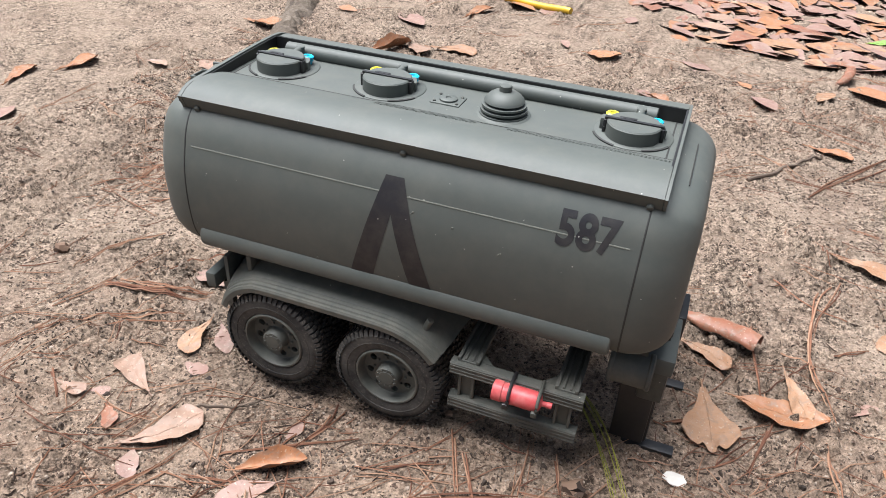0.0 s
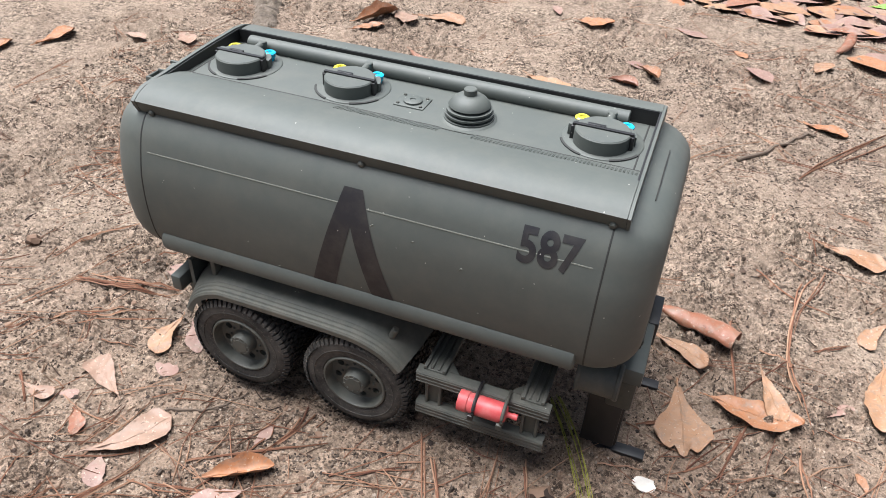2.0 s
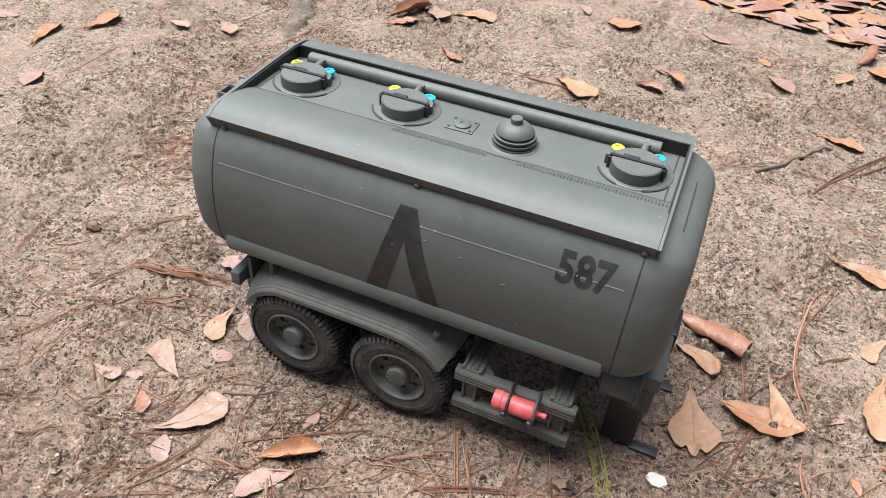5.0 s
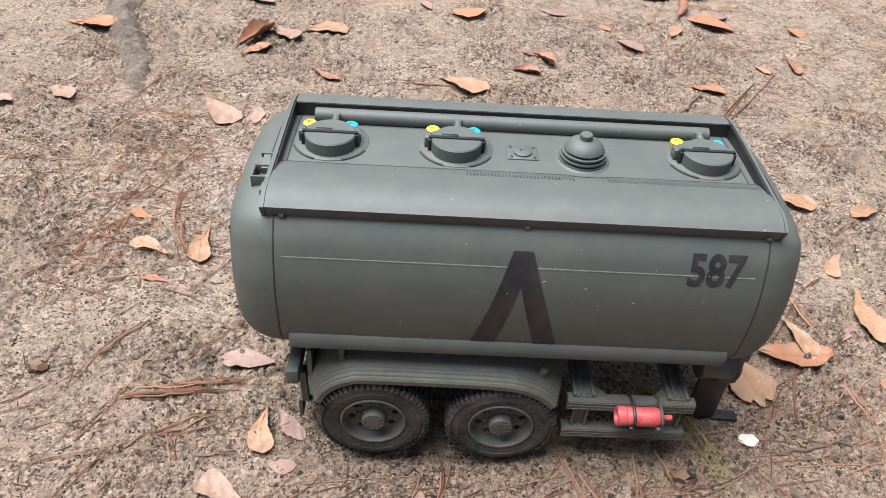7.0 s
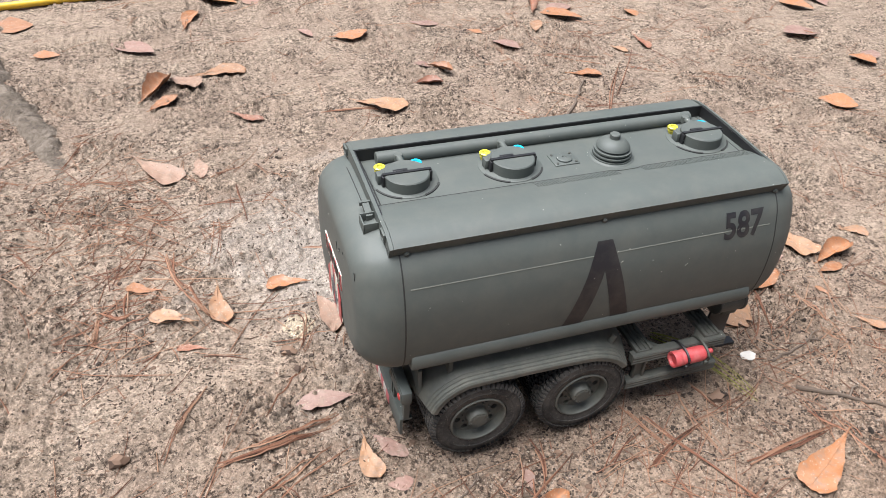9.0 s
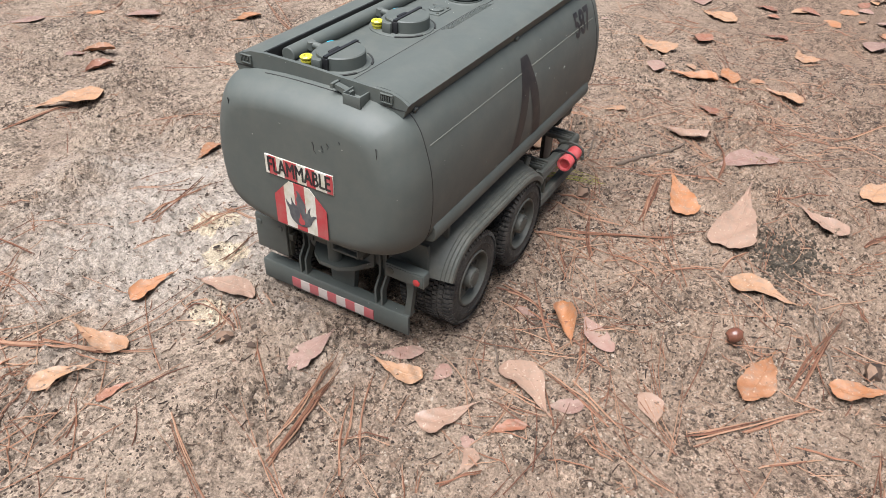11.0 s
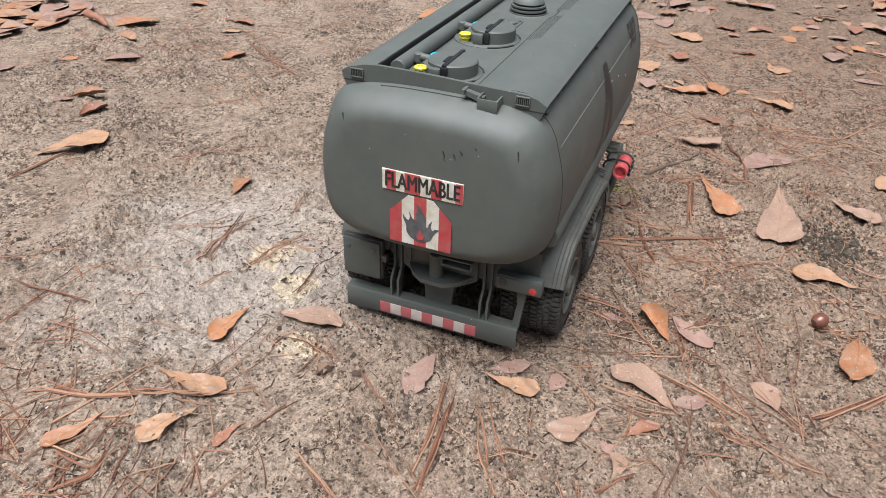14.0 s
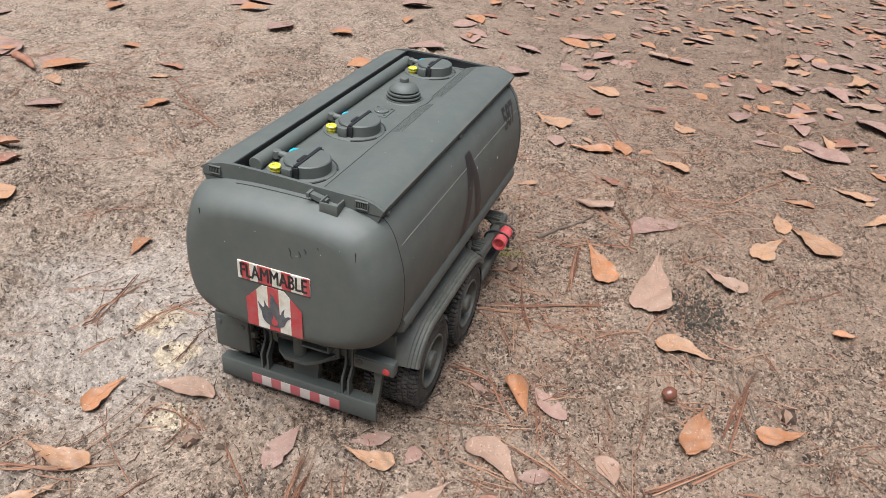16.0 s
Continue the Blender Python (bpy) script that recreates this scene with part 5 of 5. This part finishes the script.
# longer strands that stand out
def strands(verts, faces, rng, pts, count, w=0.42, spread=6.0):
    for q in range(count):
        o = [(x + rng.uniform(-spread, spread), y + rng.uniform(-spread, spread)) for x, y in pts]
        cut = catmull(o, 22)[rng.randrange(0, 6) : 22 - rng.randrange(0, 6)]
        zs = [gz(x, y) + 0.8 + rng.uniform(0, 0.6) + 1.2 * (q > 1) for x, y in cut]
        for _ in range(3):
            zs = [max(zs[i], (zs[max(i - 1, 0)] + zs[min(i + 1, len(zs) - 1)]) / 2) for i in range(len(zs))]
        add_strip(verts, faces, [(x, y, z) for (x, y), z in zip(cut, zs)], w, w * 1.3)


STRANDS_a = [
    (((372, 229), (356, 205), (348, 155), (346, 124), (346, 86), (355, 54), (367, 16)), 4),
    (((377, 241), (370, 206), (354, 169), (349, 120)), 2),
    (((300, 144), (298, 116), (306, 50), (308, 28)), 2),
    (((341, 94), (321, 61), (305, 37)), 1),
    (((327, 52), (313, 0), (299, -42)), 1),
    (((317, 22), (311, -11), (304, -41)), 1),
    (((308, 109), (336, 99), (357, 89)), 1),
    (((364, 121), (384, 137), (403, 150)), 2),
    (((353, 10), (358, -16), (363, -44)), 2),
    (((469, 234), (444, 217), (422, 198)), 3),
]
STRANDS_b = [
    (((298, 221), (352, 189), (402, 165)), 1),
    (((230, -15), (262, 1), (301, 15)), 3),
    (((281, -36), (292, -16), (307, 4)), 1),
    (((-104, -244), (-89, -215), (-77, -190), (-69, -161)), 3),
    (((-133, -205), (-104, -188), (-74, -169)), 1),
    (((-69, -183), (-19, -148), (32, -116)), 2),
    (((-23, -133), (-16, -116), (-10, -96)), 1),
    (((-3, -141), (6, -117), (15, -86)), 2),
    (((-253, -48), (-206, -44), (-162, -38)), 5),
    (((-235, -93), (-206, -74), (-175, -62)), 2),
    (((-75, -196), (-61, -197), (-45, -199)), 1),
]
STRANDS_c = [
    (((93, -79), (107, -111), (121, -143)), 2),
    (((61, -136), (82, -122), (104, -110)), 2),
    (((88, -150), (124, -132), (165, -117)), 3),
    (((152, -81), (151, -108), (151, -132)), 1),
    (((168, -70), (176, -94), (184, -112)), 2),
    (((123, -84), (145, -87), (166, -87)), 1),
    (((210, -86), (202, -102), (194, -116)), 1),
    (((217, -57), (234, -54), (253, -50)), 1),
    (((227, -9), (237, -11), (247, -14)), 1),
    (((342, 393), (396, 483), (472, 590)), 4),
    (((358, 292), (363, 270), (370, 257)), 1),
    (((-259, -47), (-204, -44), (-148, -36)), 4),
]
STRANDS_d = [
    (((-348, -61), (-334, -49), (-320, -35)), 1),
    (((-223, -98), (-178, -74), (-142, -58)), 2),
    (((-197, 349), (-195, 307), (-192, 271)), 3),
    (((-285, 236), (-274, 179), (-255, 134), (-223, 98)), 5),
    (((-277, 247), (-274, 193), (-253, 148)), 2),
    (((-311, 204), (-270, 185), (-211, 175)), 1),
    (((-244, -38), (-205, -37), (-151, -28)), 5),
    (((-224, -87), (-195, -72), (-162, -56)), 2),
    (((-180, 26), (-198, 2), (-214, -16)), 1),
    (((-251, 52), (-271, 15), (-287, -17)), 2),
    (((-11, -131), (-18, -152), (-22, -172)), 1),
]
STRANDS_e = [
    (((-60, -178), (-79, -212), (-102, -244)), 1),
    (((-23, -343), (41, -354), (118, -366)), 3),
    (((111, -101), (140, -154), (166, -213)), 4),
    (((170, -170), (220, -165), (282, -159)), 4),
    (((-85, -279), (-59, -305), (-29, -335)), 5),
    (((-87, -328), (-65, -350), (-45, -377)), 2),
    (((-47, -349), (-44, -376), (-43, -402)), 2),
    (((-212, -151), (-196, -166), (-178, -180)), 2),
    (((285, -219), (344, -213), (402, -187)), 4),
    (((523, 632), (441, 526), (372, 436)), 2),
    (((-22, -172), (-33, -190), (-44, -207)), 1),
    (((-186, 113), (-158, 106), (-167, 64)), 2),
]
STRANDS_f = [
    (((-346, 159), (-330, 145), (-315, 143)), 5),
    (((-348, 151), (-352, 129), (-357, 114)), 4),
    (((-322, 190), (-324, 163), (-324, 139)), 3),
    (((-66, 519), (2, 517), (27, 508)), 3),
    (((-112, 237), (-75, 237), (8, 256)), 2),
    (((124, -259), (157, -265), (179, -279)), 2),
    (((226, -368), (258, -383), (287, -404)), 3),
    (((240, -270), (308, -305), (330, -347)), 2),
    (((100, -209), (126, -237), (132, -269)), 2),
    (((-78, -292), (-24, -342), (-2, -364)), 3),
    (((-6, -338), (49, -349), (114, -366)), 3),
    (((3, -88), (4, -115), (-8, -149)), 2),
]
STRANDS_g = [
    (((257, -135), (274, -166), (285, -224)), 2),
    (((172, -170), (228, -166), (267, -163)), 2),
    (((-265, 177), (-250, 132), (-220, 95)), 3),
    (((-112, 246), (-74, 241), (-14, 237)), 2),
    (((224, -371), (264, -419), (325, -473)), 2),
    (((471, -320), (564, -381), (616, -414)), 2),
]
STRANDS = STRANDS_a + STRANDS_b + STRANDS_c + STRANDS_d + STRANDS_e + STRANDS_f + STRANDS_g

verts, faces = [], []
rng = random.Random(77)
for pts, count in STRANDS:
    strands(verts, faces, rng, pts, min(count, 4), rng.uniform(0.55, 0.8), 2.4)
fill_mesh("needle_strands", verts, faces, needle_mat, "long dry pine needle strands on the soil")


def lumps(name, count, size, mat, label, flat, seed, zone):
    rng = random.Random(seed)
    verts, faces = [], []
    for k in range(count):
        x, y = zone(rng)
        s = size * rng.uniform(0.45, 1.0) * (1.9 if rng.random() < 0.05 else 1)
        n = 6
        base = len(verts)
        z = gz(x, y) - 0.25 * s * flat
        a0 = rng.uniform(0, 6.3)
        ex = rng.uniform(0.5, 1.0)
        for i in range(n):
            a = a0 + 2 * math.pi * i / n
            r = s * rng.uniform(0.7, 1.15)
            px, py = r * math.cos(a), r * math.sin(a) * ex
            verts.append((x + px * math.cos(a0) - py * math.sin(a0), y + px * math.sin(a0) + py * math.cos(a0), z + rng.uniform(0, 0.25) * s * flat))
        for i in range(n):
            a = a0 + 2 * math.pi * (i + 0.3) / n
            r = s * rng.uniform(0.4, 0.75)
            px, py = r * math.cos(a), r * math.sin(a) * ex
            verts.append((x + px * math.cos(a0) - py * math.sin(a0), y + px * math.sin(a0) + py * math.cos(a0), z + s * flat * rng.uniform(0.7, 1.1)))
        for i in range(n):
            j = (i + 1) % n
            faces.append((base + i, base + j, base + n + j, base + n + i))
        faces.append(tuple(base + n + i for i in range(n)))
    return fill_mesh(name, verts, faces, mat, label)


lumps("soil_crumbs", 46000, 1.35, crumb_mat, "loose crumbs of sandy soil", 0.75, 31, near_zone)
lumps("bark_flakes", 9000, 2.3, bark_mat, "dark bark and litter flakes on the soil", 0.35, 32, near_zone)
lumps("quartz_pebbles", 1100, 0.8, pebble_mat, "small pale quartz pebbles in the soil", 0.8, 33, near_zone)


def clump_zone(rng):
    """Places in crumbly patches a hand's width apart."""
    while True:
        x, y = near_zone(rng)
        if value_noise(x / 46.0 + 3, y / 46.0, 2) + 0.8 * value_noise(x / 15.0, y / 15.0 + 8, 4) > 0.24 + rng.uniform(-0.06, 0.06):
            return x, y


lumps("humus_crumbs", 15000, 1.7, humus_mat, "dark crumbly humus in loose patches", 0.85, 35, clump_zone)
lumps("moss_clump", 900, 2.3, moss_mat, "dark crumbly mossy clump on the soil", 0.9, 34, lambda r: (189 + r.gauss(0, 20), -309 + r.gauss(0, 16)))


# far leaf litter: small curled leaves, joined
def litter_leaf(verts, faces, rng, x, y, length):
    a = rng.uniform(0, 6.3)
    base = len(verts)
    n = 5
    tilt = rng.gauss(0, 0.08)
    roll_ = rng.gauss(0, 0.1)
    w0 = rng.uniform(0.18, 0.34)
    z0 = gz(x, y) + rng.uniform(0, 4)
    arch = rng.uniform(-0.03, 0.05)
    for i in range(n + 1):
        u = i / n
        w = length * (0.03 + w0 * math.sin(math.pi * u**1.3) ** 0.8) * rng.uniform(0.85, 1.1)
        zc = length * (arch * math.sin(math.pi * u) + tilt * u * 0.4)
        for v in (-1, 0, 1):
            px, py = length * (u - 0.5), w * v
            pz = zc + abs(v) * w * 0.2 + v * w * roll_
            verts.append((x + px * math.cos(a) - py * math.sin(a), y + px * math.sin(a) + py * math.cos(a), max(z0 + pz, gz(x, y) + 0.4)))
    for i in range(n):
        for j in range(2):
            q = base + 3 * i + j
            faces.append((q, q + 3, q + 4, q + 1))


def litter_zone(rng, dense):
    while True:
        x, y = rng.uniform(-1500, 2400), rng.uniform(-1400, 2300)
        if dense == "past":
            # thin litter over the ground past the front
            if x > 560 and -1300 < y < 260 and rng.random() < min(1.0, (x - 0.7 * y - 300) / 1300 + 0.5 * float(value_noise(x / 160.0, y / 160.0, 2))):
                return x, y
        elif dense:
            # the drift of leaves far beyond the front of the trailer, and past its near side
            ok = (y > 1010 - 0.22 * x and 20 < x < 500 + 0.12 * (y - 900) and rng.random() < min(0.9, 0.15 + x / 260))
            if ok:
                return x, y
        elif x > 700 and rng.random() < 0.5 or math.hypot(x - 50, y - 50) > 650 and rng.random() < 0.4:
            return x, y


for name, count, tone, dense, seed in (("leaf_litter", 110, 1, True, 41), ("leaf_litter", 110, 3, True, 47), ("leaf_litter", 330, 4, True, 42), ("leaf_litter", 60, 2, True, 46), ("leaf_litter", 90, 0, True, 43), ("leaf_litter", 190, 1, "past", 51), ("leaf_litter", 260, 4, "past", 52), ("leaf_litter", 150, 0, "past", 53), ("leaf_litter", 260, 2, "past", 54), ("leaf_litter", 120, 1, False, 44), ("leaf_litter", 330, 4, False, 45)):
    rng = random.Random(seed)
    verts, faces = [], []
    for k in range(count):
        x, y = litter_zone(rng, dense)
        litter_leaf(verts, faces, rng, x, y, rng.uniform(14, 46) if dense == "past" else rng.uniform(38, 85))
    o = fill_mesh(name, verts, faces, LEAF_MATS[tone], "drift of dry brown fallen leaves")
    o.data.polygons.foreach_set("use_smooth", [True] * len(o.data.polygons))

# sticks, root, hose, grass, acorn, crumbs
rng = random.Random(8)
for pts, r, label in ((((272, -111), (300, -128), (330, -146), (362, -163)), 2.4, "thin dark twig lying on the soil"), (((285, 418), (318, 455), (345, 492), (372, 526)), 2.6, "thin dark twig lying on the soil"),
                      (((-90, -140), (-60, -120), (-45, -95)), 1.2, "thin dark twig lying on the soil"), (((40, -370), (90, -352), (150, -340)), 1.4, "thin dark twig lying on the soil"),
                      (((270, -75), (330, -62), (400, -60)), 1.5, "thin dark twig lying on the soil")):
    bm = B()
    line = catmull(pts, 14)
    tube(bm, [(x + rng.uniform(-1.5, 1.5), y + rng.uniform(-1.5, 1.5), gz(x, y) + r * 0.7) for x, y in line], r, 7, r * 0.5)
    x, y = line[6]
    tube(bm, [(x, y, gz(x, y) + r), (x + 9, y + 7, gz(x + 9, y + 7) + r + 2), (x + 18, y + 9, gz(x + 18, y + 9) + r)], r * 0.5, 6, r * 0.3)
    tagged(part("twig", bm, stick_mat), label, "twig", "twigs")
bm = B()
line = catmull([(-560, 830), (-505, 705), (-450, 570), (-395, 447), (-372, 400)], 60)
tube(bm, [(x + 5 * math.sin(i * 0.25), y, gz(x, y) - 20 + 8 * math.sin(math.pi * i / 59) + 2.5 * math.sin(i * 0.4)) for i, (x, y) in enumerate(line)], 36, 18, 13)
for v in bm.verts:
    k = 5.5 * noise.noise(v.co * 0.05) + 3.5 * noise.noise(v.co * 0.16 + Vector((3, 1, 0)))
    v.co += Vector((k, 0.5 * k, 0.8 * k - 3))
tagged(part("tree_root", bm, root_mat), "grey weathered tree root half buried in soil", "root")
bm = B()
line = catmull([(-900, 930), (-720, 985), (-559, 1014), (-440, 1038), (-330, 1046), (-215, 1030), (-108, 993), (-60, 975)], 60)
lies = [float(np.mean([gz(p, q) for p, q in line[max(i - 4, 0) : i + 5]])) for i in range(60)]
tube(bm, [(x, y, z + 6) for (x, y), z in zip(line, lies)], 6.5, 12)
tagged(part("garden_hose", bm, hose_mat), "yellow hose lying on soil beside leaf litter", "hose")
bm = B()
for k in range(7):
    x, y, a = 176 + rng.uniform(-4, 4), -8 + rng.uniform(-5, 5), radians(-64 + rng.uniform(-4, 4))
    n = rng.uniform(95, 130)
    lift = rng.uniform(6, 16)
    tube(bm, [(x + math.cos(a) * n * t, y + math.sin(a) * n * t, gz(x, y) + 1 + lift * math.sin(math.pi * min(t * 1.05, 1)) ** 1) for t in np.linspace(0, 1, 9)], 0.42, 5, 0.2)
tagged(part("grass_tuft", bm, grass_mat), "thin yellow-green grass blades bent over the soil", "grass")
bm = B()
lathe(bm, [(0, 0), (4, 0.8), (6, 4), (6.2, 8), (5, 11.5), (2, 13.5), (0.7, 14.4), (0, 15)], pose(33, -286, gz(33, -286) + 5, 70, 0, 40), 18)
tagged(part("acorn", bm, acorn_mat), "shiny brown acorn on the soil", "acorn")
for x, y, s, mat, word in ((254, -61, 9, ash_mat, "white papery crumb on the soil"), (191, -100, 9, bark_mat, "dark lump of charred bark"), 
                           (470, -190, 8, bark_mat, "dark lump of charred bark"), (-180, 62, 8, bark_mat, "dark lump of charred bark"), (-330, -20, 9, bark_mat, "dark lump of charred bark"), (60, -395, 10, bark_mat, "dark lump of charred bark")):
    bm = B()
    bmesh.ops.create_icosphere(bm, subdivisions=2, radius=1)
    for v in bm.verts:
        n = 1 + 0.55 * noise.noise(v.co * 2.1 + Vector((x, y, 0)))
        v.co = Vector((x, y, gz(x, y) + s * 0.15)) + Vector((v.co.x * s * n, v.co.y * s * n * 0.7, v.co.z * s * n * (0.22 if mat == ash_mat else 0.6)))
    tagged(part("soil_lump", bm, mat, smooth=25), word, "lump")
